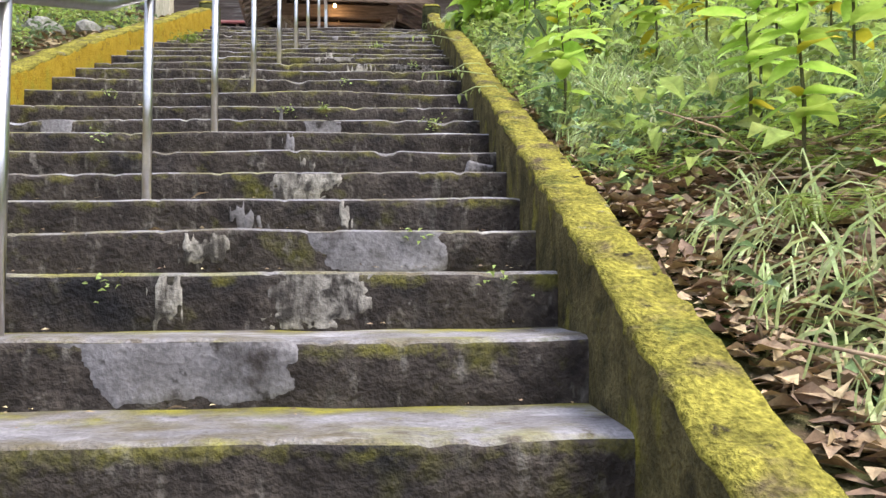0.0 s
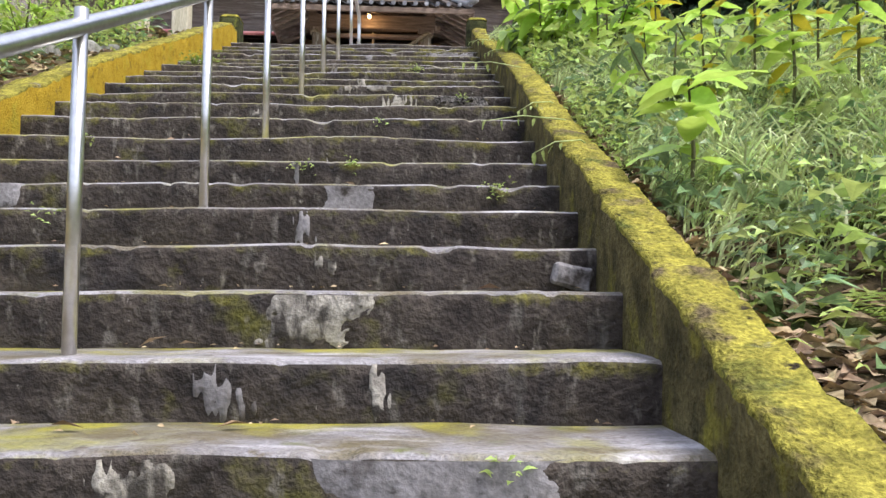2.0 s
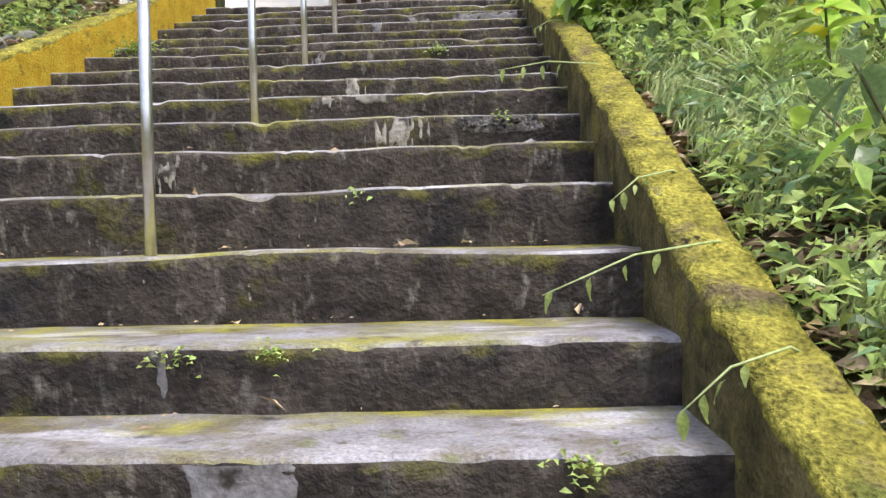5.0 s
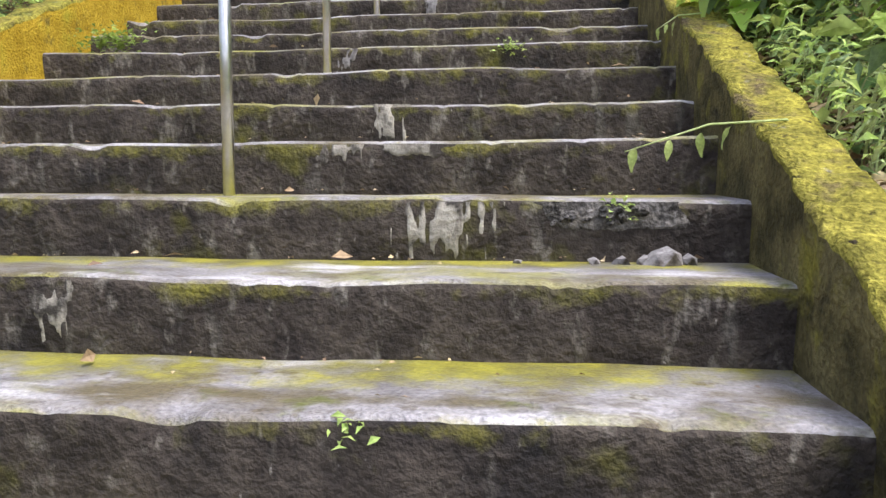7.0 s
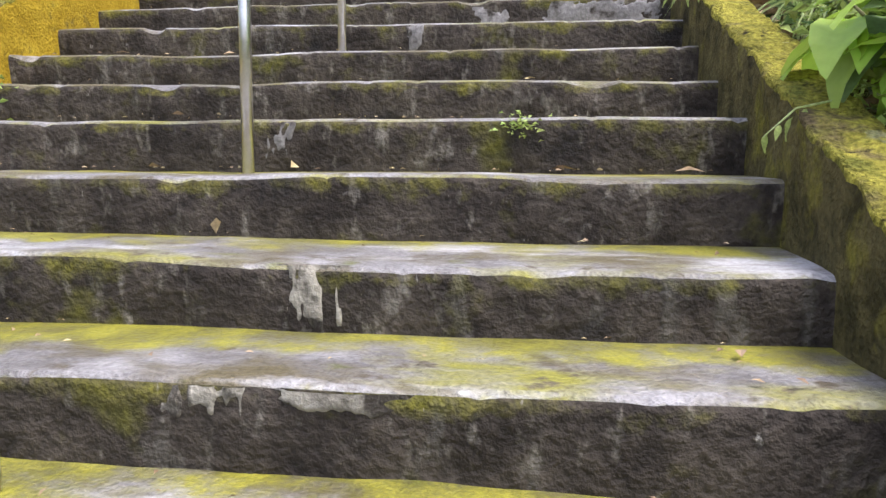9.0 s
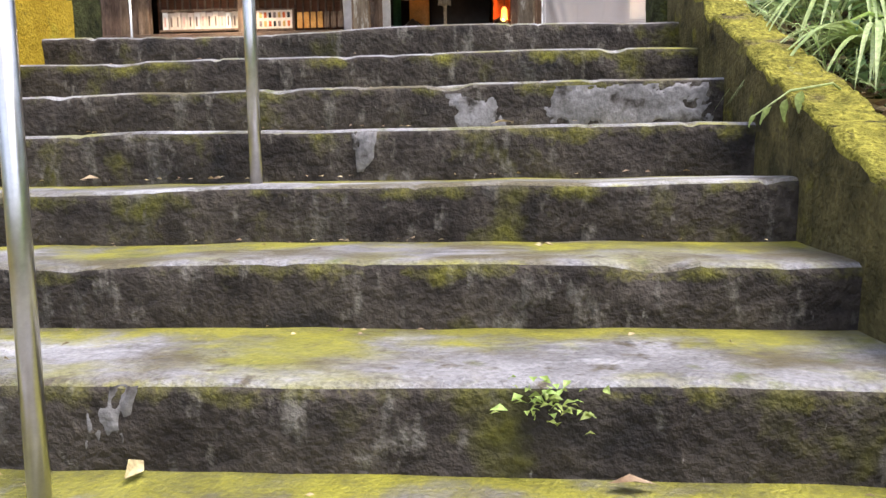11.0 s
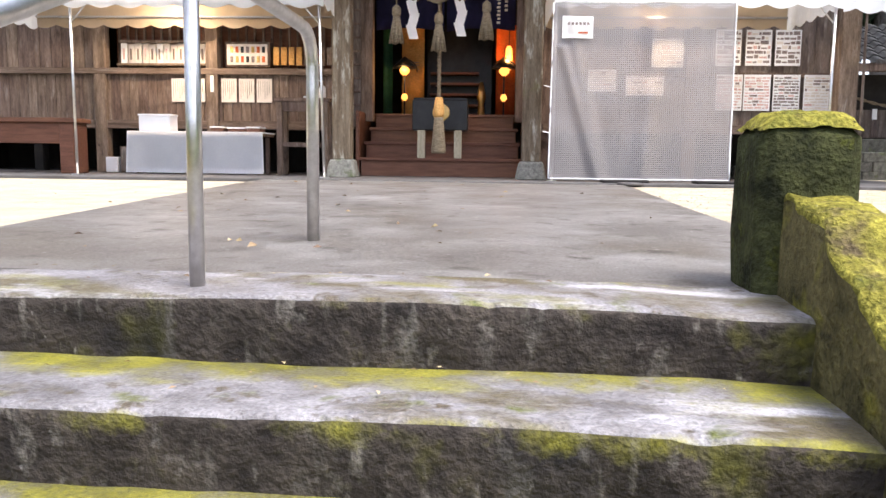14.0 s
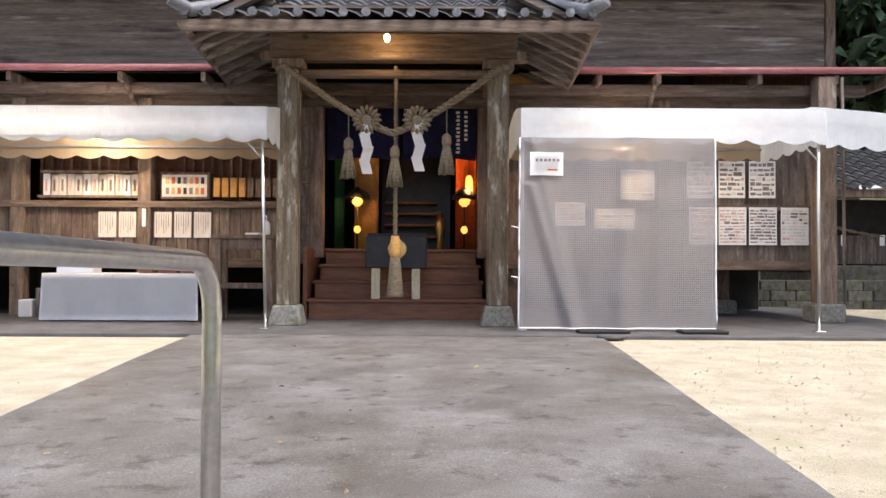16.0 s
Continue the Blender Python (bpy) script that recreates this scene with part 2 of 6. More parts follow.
M_BULB = glow("lamp_bulb", (1.0, 0.62, 0.25), 14)
M_LANTERN = glow("lantern_paper", (1.0, 0.42, 0.08), 1.1)
M_BLACK = surf("black_lacquer", (0.008, 0.008, 0.010), (0.02, 0.02, 0.022), 6, 0.4, 0.05)
M_BARK = surf("cedar_bark", (0.13, 0.11, 0.10), (0.30, 0.27, 0.245), 5, 0.95, 1.0, [((0.06, 0.05, 0.04), 5, 0.55, 0.66, (5, 5, 0.5))], stretch=(5, 5, 0.5), fine=30)
M_PALE = surf("pale_post_wood", (0.42, 0.38, 0.27), (0.55, 0.50, 0.38), 3, 0.8, 0.4, stretch=(5, 5, 0.6), fine=25)
M_STEM = surf("green_stem", (0.07, 0.075, 0.025), (0.13, 0.12, 0.05), 10, 0.8, 0.2)
M_SAP = surf("sapling_leaf", (0.34, 0.52, 0.07), (0.50, 0.66, 0.15), 6, 0.38, 0.15, vary=0.22, fine=25, trans=0.45, speck=0.15)
M_LEAF = surf("broad_leaf", (0.30, 0.40, 0.10), (0.46, 0.56, 0.18), 6, 0.40, 0.15, island=0.35, fine=25, trans=0.4)
M_LEAF_Y = surf("yellow_leaf", (0.50, 0.43, 0.03), (0.60, 0.52, 0.06), 6, 0.5, 0.15, vary=0.15, trans=0.4, speck=0.15)
M_LEAF_D = surf("dark_leaf", (0.12, 0.20, 0.085), (0.21, 0.30, 0.14), 6, 0.28, 0.15, island=0.4, trans=0.3)
M_GRASS = surf("grass_blade", (0.36, 0.45, 0.17), (0.55, 0.62, 0.31), 4, 0.42, 0.0, island=0.45, trans=0.35)
M_FERN = surf("fern_frond", (0.19, 0.28, 0.05), (0.30, 0.39, 0.09), 4, 0.5, 0.0, island=0.3, trans=0.35)
M_DRY = surf("dry_leaf", (0.25, 0.17, 0.09), (0.45, 0.35, 0.22), 8, 0.8, 0.2, island=0.45)
M_CEDAR = surf("cedar_foliage", (0.035, 0.065, 0.035), (0.08, 0.13, 0.065), 3, 0.7, 0.0, island=0.5, trans=0.2)

# ---- building helpers ----
def part(name, bm, material, parent=None, label="", smooth=False):
    me = bpy.data.meshes.new(name)
    if isinstance(bm, bmesh.types.BMesh):
        bmesh.ops.recalc_face_normals(bm, faces=bm.faces)
        bm.to_mesh(me)
        bm.free()
    else:
        me.from_pydata(bm[0], [], bm[1])
    for m in (material if isinstance(material, (list, tuple)) else [material]):
        me.materials.append(m)
    if smooth:
        me.polygons.foreach_set("use_smooth", [True] * len(me.polygons))
    ob = new(name, me)
    ob.parent = parent
    if label:
        ob["label"] = label
    return ob


def thing(name, label, category, m=None, group="", kind=""):
    ob = new(name)
    if m is not None:
        ob.matrix_basis = m
    return tagged(ob, label, category, group, kind)


def solid(name, bm, material, label, category, m=None, group="", kind="", smooth=False):
    ob = part(name, bm, material, None, "", smooth)
    if m is not None:
        ob.matrix_basis = m
    return tagged(ob, label, category, group, kind)


def box(x0, x1, y0, y1, z0, z1, bevel=0.008, bm=None):
    own = bm is None
    bm = bm or bmesh.new()
    g = bmesh.ops.create_cube(bm, size=1.0, matrix=Matrix.LocRotScale(((x0 + x1) / 2, (y0 + y1) / 2, (z0 + z1) / 2), None, (abs(x1 - x0), abs(y1 - y0), abs(z1 - z0))))
    if bevel:
        es = list({e for v in g["verts"] for e in v.link_edges})
        bmesh.ops.bevel(bm, geom=es, offset=min(bevel, 0.3 * min(abs(x1 - x0), abs(y1 - y0), abs(z1 - z0))), segments=1, affect="EDGES")
    return bm


def tube(points, radius, n=10, bm=None, caps=True):
    """A round tube along points; radius a number or one per point."""
    bm = bm or bmesh.new()
    pts = [Vector(p) for p in points]
    rings = []
    for i, p in enumerate(pts):
        d = (pts[min(i + 1, len(pts) - 1)] - pts[max(i - 1, 0)]).normalized()
        q = d.to_track_quat("Z", "Y")
        r = radius[i] if isinstance(radius, (list, tuple)) else radius
        rings.append([bm.verts.new(p + q @ Vector((r * math.cos(2 * math.pi * k / n), r * math.sin(2 * math.pi * k / n), 0))) for k in range(n)])
    for a, b in zip(rings, rings[1:]):
        for k in range(n):
            f = bm.faces.new((a[k], a[(k + 1) % n], b[(k + 1) % n], b[k]))
            f.smooth = True
    if caps:
        bm.faces.new(rings[0][::-1])
        bm.faces.new(rings[-1])
    return bm


def lathe(profile, n=20, bm=None, centre=(0, 0, 0)):
    """A turned shape from (radius, height) pairs."""
    bm = bm or bmesh.new()
    c = Vector(centre)
    rings = [[bm.verts.new(c + Vector((r * math.cos(2 * math.pi * k / n), r * math.sin(2 * math.pi * k / n), z))) for k in range(n)] for r, z in profile]
    for a, b in zip(rings, rings[1:]):
        for k in range(n):
            f = bm.faces.new((a[k], a[(k + 1) % n], b[(k + 1) % n], b[k]))
            f.smooth = True
    bm.faces.new(rings[0][::-1])
    bm.faces.new(rings[-1])
    return bm


def sheet(grid_u, grid_v, place, thick=0.0):
    """A grid mesh: place(u, v) -> point; thickened when asked."""
    bm = bmesh.new()
    rows = [[bm.verts.new(place(u, v)) for u in grid_u] for v in grid_v]
    for a, b in zip(rows, rows[1:]):
        for i in range(len(a) - 1):
            f = bm.faces.new((a[i], a[i + 1], b[i + 1], b[i]))
            f.smooth = True
    if thick:
        bmesh.ops.solidify(bm, geom=bm.faces[:], thickness=thick)
    return bm


def lin(a, b, n):
    return [a + (b - a) * i / (n - 1) for i in range(n)]


def nz(x, y, z=0.0):
    return noise.noise((x, y, z))


# ---- the flight of steps ----
STEP_Y = [0.0, -0.40, -0.84, -1.24, -1.63, -2.05, -2.51, -2.96, -3.41, -3.83, -4.25, -4.68, -5.14, -5.61, -6.07, -6.47, -6.91, -7.31, -7.72, -8.17, -8.57, -9.02]
STEP_Z = [-0.03, -0.21, -0.395, -0.57, -0.75, -0.925, -1.095, -1.285, -1.47, -1.65, -1.84, -2.03, -2.24, -2.47, -2.69, -2.875, -3.05, -3.235, -3.415, -3.60, -3.77, -3.94]
while len(STEP_Y) < 31:
    STEP_Y.append(STEP_Y[-1] - 0.43)
    STEP_Z.append(STEP_Z[-1] - 0.187)


def nose(y):
    """Height of the line over the step edges."""
    if y >= 0:
        return -0.03
    return float(np.interp(-y, [-v for v in STEP_Y], STEP_Z))


def left_x(y):
    return -1.57 - 0.02 * max(0.0, min(-y, 3.0))


def right_x(y):
    return float(np.interp(-y, [0.0, 2.5, 7.0, 8.5, 10.0, 13.0], [1.63, 1.66, 1.66, 1.635, 1.59, 1.57]))


stairs = thing("stairs", "long outdoor flight of mossy weathered concrete steps", "stairs", kind="structure")


def build_step(n):
    yf, z = STEP_Y[n], STEP_Z[n]
    yb = STEP_Y[n - 1] + 0.03 if n else 0.42
    zb = (STEP_Z[n + 1] if n + 1 < len(STEP_Z) else z - 0.19) - 0.03
    xs = lin(left_x(yf) - 0.03, right_x(yf) + 0.03, 170)
    prof = [(yb, 0.0, 0), (yf + 0.30 * (yb - yf) + 0.12, 0.0, 0), (yf + 0.12, 0.0, 0), (yf + 0.05, 0, 0), (yf + 0.018, -0.003, 0), (yf + 0.003, -0.012, 0), (yf, -0.03, 1)]
    prof += [(yf + 0.004 * k, -0.03 - (z - zb - 0.03) * k / 5, 1) for k in range(1, 6)]
    bm = bmesh.new()
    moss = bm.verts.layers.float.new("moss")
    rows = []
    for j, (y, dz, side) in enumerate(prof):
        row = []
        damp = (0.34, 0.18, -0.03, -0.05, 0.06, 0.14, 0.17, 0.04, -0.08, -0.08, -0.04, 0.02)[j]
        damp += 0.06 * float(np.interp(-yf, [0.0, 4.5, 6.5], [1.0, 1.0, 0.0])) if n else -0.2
        for x in xs:
            wave = 0.020 * nz(x * 0.9, n * 3.7) + 0.007 * nz(x * 3.1, n * 5.1, 3)
            fwd = 0.016 * nz(x * 1.3, n * 2.3, 9) + 0.006 * nz(x * 7, n * 4.1, 5)
            chip = max(0.0, nz(x * 4.3, n * 7.7, 2) - 0.40) * 0.09 + max(0.0, nz(x * 15, n * 3.3, 8) - 0.3) * 0.03
            zz, yy = z + dz, y
            if j <= 2:
                zz += 0.006 * nz(x * 4, y * 4, 1) + wave * (0.3 + 0.35 * j)
            elif j <= 6:
                zz += wave - chip * (0.6 if j < 5 else 0.9)
                yy += fwd + (chip if j >= 4 else 0)
            else:
                yy += fwd + 0.009 * nz(x * 6, zz * 9, n) + (chip * 0.6 if j == 7 else 0)
                zz += wave * 0.5 if j < 9 else 0
            v = bm.verts.new((x, yy, zz))
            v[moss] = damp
            row.append(v)
        rows.append(row)
    for j, (a, b) in enumerate(zip(rows, rows[1:])):
        for i in range(len(xs) - 1):
            f = bm.faces.new((a[i], a[i + 1], b[i + 1], b[i]))
            # Upright faces take the riser colour, which already holds some shade.
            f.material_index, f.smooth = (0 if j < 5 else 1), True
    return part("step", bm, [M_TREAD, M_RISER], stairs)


steps = [build_step(n) for n in range(len(STEP_Y))]


def riser_y(n, x, z):
    """Front face of the riser under step n, z from the step edge down."""
    return STEP_Y[n] + 0.02 * min(1.0, -z / 0.17) + 0.016 * nz(x * 1.3, n * 2.3, 9) + 0.006 * nz(x * 7, n * 4.1, 5) + 0.009 * nz(x * 6, (STEP_Z[n] + z) * 9, n)


def patch(n, x0, x1, z0, z1, material, label, seed=0, style="slab"):
    """A thin mortar skin on the riser under step n that runs out into it at a ragged edge."""
    rough, grain = {"slab": (0.22, 2.2), "crumble": (0.55, 5.0), "streak": (1.0, 6.0)}[style]
    wx, wz, cx, cz = (x1 - x0) / 2, (z1 - z0) / 2, (x0 + x1) / 2, (z0 + z1) / 2
    skew = 0.25 * math.sin(seed * 2.3)
    zz = STEP_Z[n]

    def place(x, z):
        a, c = (x - cx) / wx + skew * (z - cz) / wz, (z - cz) / wz
        inside = 1.0 - max(abs(a), abs(c) * 0.96, 0.80 * math.hypot(a, c))
        k = 0.35 if style == "streak" else 1.0
        wob = nz(x * grain * 3 * (2.5 if style == "streak" else 1), z * grain * 3 * k, seed) + 0.6 * nz(x * grain * 9, z * grain * 9 * k, seed + 3) + 0.3 * nz(x * 70, z * 70 * k, seed + 5)
        inside -= 2.0 * max(0.0, abs(a) - 1.05)
        m = inside + rough * wob + {"slab": 0.0, "crumble": -0.02, "streak": -0.30}[style]
        h = max(-0.016, min(0.0045, 0.035 * m)) + 0.0012 * nz(x * 40, z * 40, seed)
        return Vector((x, riser_y(n, x, z) - 0.003 - h, zz + z))

    nx_, nz_ = max(14, int(wx * 2.8 / 0.009)), max(12, int(wz * 2.6 / 0.009))
    bm = sheet(lin(cx - wx * 1.4, cx + wx * 1.4, nx_), lin(max(z0 - 0.03, -0.185), min(z1 + 0.03, -0.012), nz_), place)
    return part("mortar_patch", bm, material, steps[n], label, smooth=True)


GREYP, CREAMP, SALTP = "grey cement repair patch", "pale crumbling mortar patch", "whitish streaks of lime bloom"
for args in [
    (22, 0.28, 0.83, -0.17, -0.0, M_PATCH, GREYP, 1), (21, 0.69, 1.01, -0.18, -0.0, M_PATCH_CREAM, CREAMP, 2, "crumble"), (21, 0.32, 0.44, -0.18, -0.0, M_PATCH_CREAM, CREAMP, 3, "streak"),
    (20, 0.81, 1.27, -0.165, 0.01, M_PATCH, GREYP, 4), (20, 0.26, 0.48, -0.13, -0.02, M_PATCH_CREAM, CREAMP, 21, "streak"), (19, 0.86, 0.93, -0.16, -0.01, M_PATCH_CREAM, CREAMP, 22, "streak"), (18, 0.50, 0.80, -0.17, -0.0, M_PATCH_CREAM, CREAMP, 5, "crumble"), (17, 0.60, 0.68, -0.15, -0.01, M_PATCH_CREAM, CREAMP, 6, "streak"),
    (15, 0.51, 0.75, -0.17, -0.0, M_PATCH, GREYP, 7), (10, 0.62, 0.95, -0.17, 0.0, M_PATCH_CREAM, SALTP, 8, "streak"), (10, 1.07, 1.46, -0.09, 0.01, M_BROKEN, "rough broken concrete", 28), (8, 0.39, 0.52, -0.18, -0.01, M_PATCH_CREAM, CREAMP, 9, "streak"),
    (6, 0.02, 0.11, -0.15, -0.02, M_PATCH, CREAMP, 10, "streak"), (2, 0.98, 1.58, -0.17, -0.02, M_PATCH, GREYP, 11, "crumble"), (2, 0.62, 0.80, -0.17, -0.06, M_PATCH, GREYP, 12, "crumble"),
    (9, 0.28, 0.45, -0.07, 0.0, M_PATCH_CREAM, CREAMP, 13, "streak"), (9, 0.52, 0.78, -0.05, 0.0, M_PATCH_CREAM, CREAMP, 23, "crumble"), (19, 0.40, 0.55, -0.17, -0.03, M_PATCH, CREAMP, 14, "streak"), (11, -0.25, -0.12, -0.17, -0.02, M_PATCH_CREAM, CREAMP, 15, "streak"),
    (14, 0.28, 0.35, -0.15, -0.01, M_PATCH, CREAMP, 16, "streak"), (16, 0.44, 0.53, -0.15, -0.02, M_PATCH, CREAMP, 17, "streak"), (3, 0.30, 0.40, -0.15, -0.0, M_PATCH, CREAMP, 18, "streak"), (15, -1.15, -0.95, -0.12, -0.01, M_PATCH, GREYP, 19)]:
    patch(*args)


# ---- side walls of the steps ----
def side_wall(name, x_in, width, label, sign, mats, top):
    """A sloping kerb wall; x_in(y) gives its inner face, sign +1 to the right."""
    ys = lin(0.34, -13.2, 420)
    bm = bmesh.new()
    across = [(0.0, -0.75), (0.0, -0.30), (0.0, -0.12), (0.0, -0.02), (0.02, 0.0), (0.35, 0.004), (0.65, 0.004), (0.98, 0.0), (1.0, -0.03), (1.0, -0.5)]
    rows = []
    for y in ys:
        zt = nose(y) + top(y) + 0.012 * nz(y * 1.1, 4.4 * sign) - max(0, nz(y * 2.6, sign * 3.1) - 0.42) * 0.14
        row = []
        for k, (a, dz) in enumerate(across):
            x = x_in(y) + sign * width * a + sign * 0.010 * nz(y * 3, dz * 7, k)
            bumpy = 0.022 * nz(x * 9, y * 8, 2) + 0.014 * nz(x * 26, y * 24, 6) if 3 <= k <= 7 else 0
            if k in (3, 4):
                x += sign * (0.014 * nz(y * 7, k * 0.2, 3) + 0.012 * nz(y * 19, k * 0.2, 4))
            row.append(bm.verts.new((x, y + 0.01 * nz(y * 5, k), zt + dz + bumpy)))
        rows.append(row)
    for a, b in zip(rows, rows[1:]):
        for k in range(len(across) - 1):
            f = bm.faces.new((a[k], a[k + 1], b[k + 1], b[k]))
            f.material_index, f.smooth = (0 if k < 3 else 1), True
    bm.faces.new(rows[0])
    return solid(name, bm, mats, label, "wall", kind="structure")


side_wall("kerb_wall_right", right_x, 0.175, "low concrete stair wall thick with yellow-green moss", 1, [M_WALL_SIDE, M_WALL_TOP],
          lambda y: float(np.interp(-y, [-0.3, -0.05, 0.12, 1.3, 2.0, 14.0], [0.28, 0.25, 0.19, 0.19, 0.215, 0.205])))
side_wall("kerb_wall_left", left_x, 0.20, "low ochre stair wall with moss on top", -1, [M_WALL_YELLOW, M_WALL_TOP], lambda y: float(np.interp(-y, [0.0, 1.0, 2.0, 3.0, 5.0, 14.0], [0.26, 0.26, 0.24, 0.20, 0.16, 0.15])))


def pier(x0, x1, label):
    bm = box(x0, x1, 0.30, 0.60, -0.5, 0.45, 0.04)
    bmesh.ops.subdivide_edges(bm, edges=bm.edges[:], cuts=5, use_grid_fill=True)
    for v in bm.verts:
        v.co += 0.012 * noise.noise_vector(v.co * 7)
    cap = sheet(lin(x0 + 0.002, x1 - 0.002, 14), lin(0.304, 0.596, 14), lambda x, y: Vector((x, y, 0.425 + 0.06 * (1 - (2 * (x - x0) / (x1 - x0) - 1) ** 6) * (1 - (2 * (y - 0.30) / 0.3 - 1) ** 6) + 0.012 * nz(x * 20, y * 20))))
    ob = solid("gate_pier", bm, M_PIER, label, "pier", group="piers at the stair head", smooth=True)
    part("moss_cap", cap, M_WALL_TOP, ob, "bright yellow-green moss", smooth=True)


pier(1.565, 1.845, "square concrete pier dark with algae, mossy top")
pier(-1.82, -1.54, "square concrete pier dark with algae, mossy top")

# ---- handrail ----
rail = thing("handrail", "polished stainless steel tube handrail on slim posts", "handrail")
POSTS = [(-12.0, 29), (-10.65, 26), (-9.3, 22), (-8.0, 19), (-6.69, 16), (-5.35, 13), (-3.96, 10), (-2.64, 7), (-1.375, 4)]
RAIL_H = 0.885
top_pts = []
for y, n in POSTS:
    z0 = STEP_Z[max(i for i in range(len(STEP_Y)) if STEP_Y[i] >= y - 0.43 and STEP_Y[i] <= y + 0.001)] if y > STEP_Y[-1] else STEP_Z[-1]
    zt = nose(y) + 0.93
    top_pts.append((0.0, y, zt))
    part("post", tube([(0, y, z0 - 0.05), (0, y, zt)], 0.0205, 12), M_STEEL, rail)
part("post", tube([(0, 0.15, -0.03), (0, 0.15, RAIL_H - 0.02)], 0.0215, 14), M_STEEL, rail)
path_pts = top_pts[:2] + [(0, -9.3, top_pts[2][2] - 0.03), (0, -8.62, -2.935), (0, -8.5, -2.89), (0, -8.1, -2.70)] + top_pts[4:] + [(0, 0.06, RAIL_H - 0.02), (0, 0.13, RAIL_H), (0, 0.22, RAIL_H), (0, 0.8, RAIL_H - 0.01), (0, 1.245, RAIL_H - 0.02)]
path_pts += [(0, 1.245 + 0.145 * math.sin(a), RAIL_H - 0.02 - 0.145 * (1 - math.cos(a))) for a in lin(0.2, math.pi / 2, 6)] + [(0, 1.39, RAIL_H - 0.25), (0, 1.39, -0.05)]
part("top_rail", tube(path_pts, 0.027, 16), M_STEEL, rail)

# ---- ground ----
def smooth01(t):
    t = max(0.0, min(1.0, t))
    return t * t * (3 - 2 * t)


def ground_z(x, y):
    if y > 0.34:
        z = 0.07 * smooth01((y - 0.3) / 8) - 0.062
        far = max(0.0, math.hypot(x, y - 9) - 22)
        return z + 0.12 * far if far < 120 else z + 14.4
    base = nose(max(y, -13.3)) if y > -13.3 else nose(-13.3)
    if -1.80 < x < 1.75:
        return base - 0.55 if y > -13 else base
    d = x - 1.84 if x > 0 else -1.95 - x
    steep = smooth01((-y - 0.3) / 3.5)
    z = base + 0.06 + 0.05 * nz(x * 0.9, y * 0.9, 4) + 0.04 * nz(x * 3, y * 3)
    z += steep * (0.07 * min(d, 4) + 0.26 * max(0, min(d - 4, 40)) + 0.10 * nz(x * 0.45, y * 0.45, 8) * min(d, 1))
    if y > -1.2:
        z = z + (-0.03 - z) * smooth01((y + 1.2) / 1.2) * smooth01(d / 0.3)
    return z


def spread(a, b, step, far):
    mid = [a + step * i for i in range(int((b - a) / step) + 1)]
    out, d = [], step
    lo, hi = [], []
    p, q = a, b
    while d < far:
        d *= 1.35
        p -= d
        q += d
        lo.append(p)
        hi.append(q)
    return lo[::-1] + mid + hi


gx = sorted(set(spread(-9.0, 10.5, 0.3, 300) + [-2.0, -1.9, -1.82, -1.78, 1.72, 1.78, 1.85, 1.95]))
gy = sorted(set(spread(-14.1, 14.1, 0.3, 300) + [0.3, 0.36]))
gverts = [(x, y, ground_z(x, y)) for y in gy for x in gx]
nxg = len(gx)
gfaces = [(j * nxg + i, j * nxg + i + 1, (j + 1) * nxg + i + 1, (j + 1) * nxg + i) for j in range(len(gy) - 1) for i in range(nxg - 1)]
ground = part("ground", (gverts, gfaces), [M_SOIL, M_SAND])
tagged(ground, "shady hillside of leaf litter below a pale gravel yard", "ground", kind="structure")
for f in ground.data.polygons:
    c = f.center
    f.use_smooth = True
    f.material_index = 1 if (c.y > 0.35 and math.hypot(c.x, c.y - 9) < 24 and c.y < 26) else 0


def slab_place(s, t):
    y = 0.40 + t * 7.75
    x0, x1 = min(-1.62, -1.48 - 0.125 * y), 2.09 + 0.006 * y
    if y < 0.6:
        x1 = 1.95
    x = x0 + s * (x1 - x0)
    return Vector((x, y, ground_z(x, max(y, 0.5)) + 0.03 + 0.006 * nz(x * 0.8, y * 0.8)))


solid("path", sheet(lin(0, 1, 24), lin(0, 1, 40), slab_place, -0.06), M_SLAB, "broad worn concrete path with water stains", "path", kind="structure")

# ---- the shrine hall: u to the right, v to the back, z up ----
BW = pose(-0.37, 9.55, -0.06, 0, 0, 2.4)
GZ = 0.09


def at(u, v, z, turn=0.0):
    return BW @ pose(u, v, z, 0, 0, turn)


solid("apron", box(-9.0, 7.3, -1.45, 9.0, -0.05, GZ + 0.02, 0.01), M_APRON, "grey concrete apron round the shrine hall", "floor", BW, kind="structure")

hall = thing("shrine_hall", "old weathered timber shrine hall with a tiled roof", "building", BW, kind="structure")


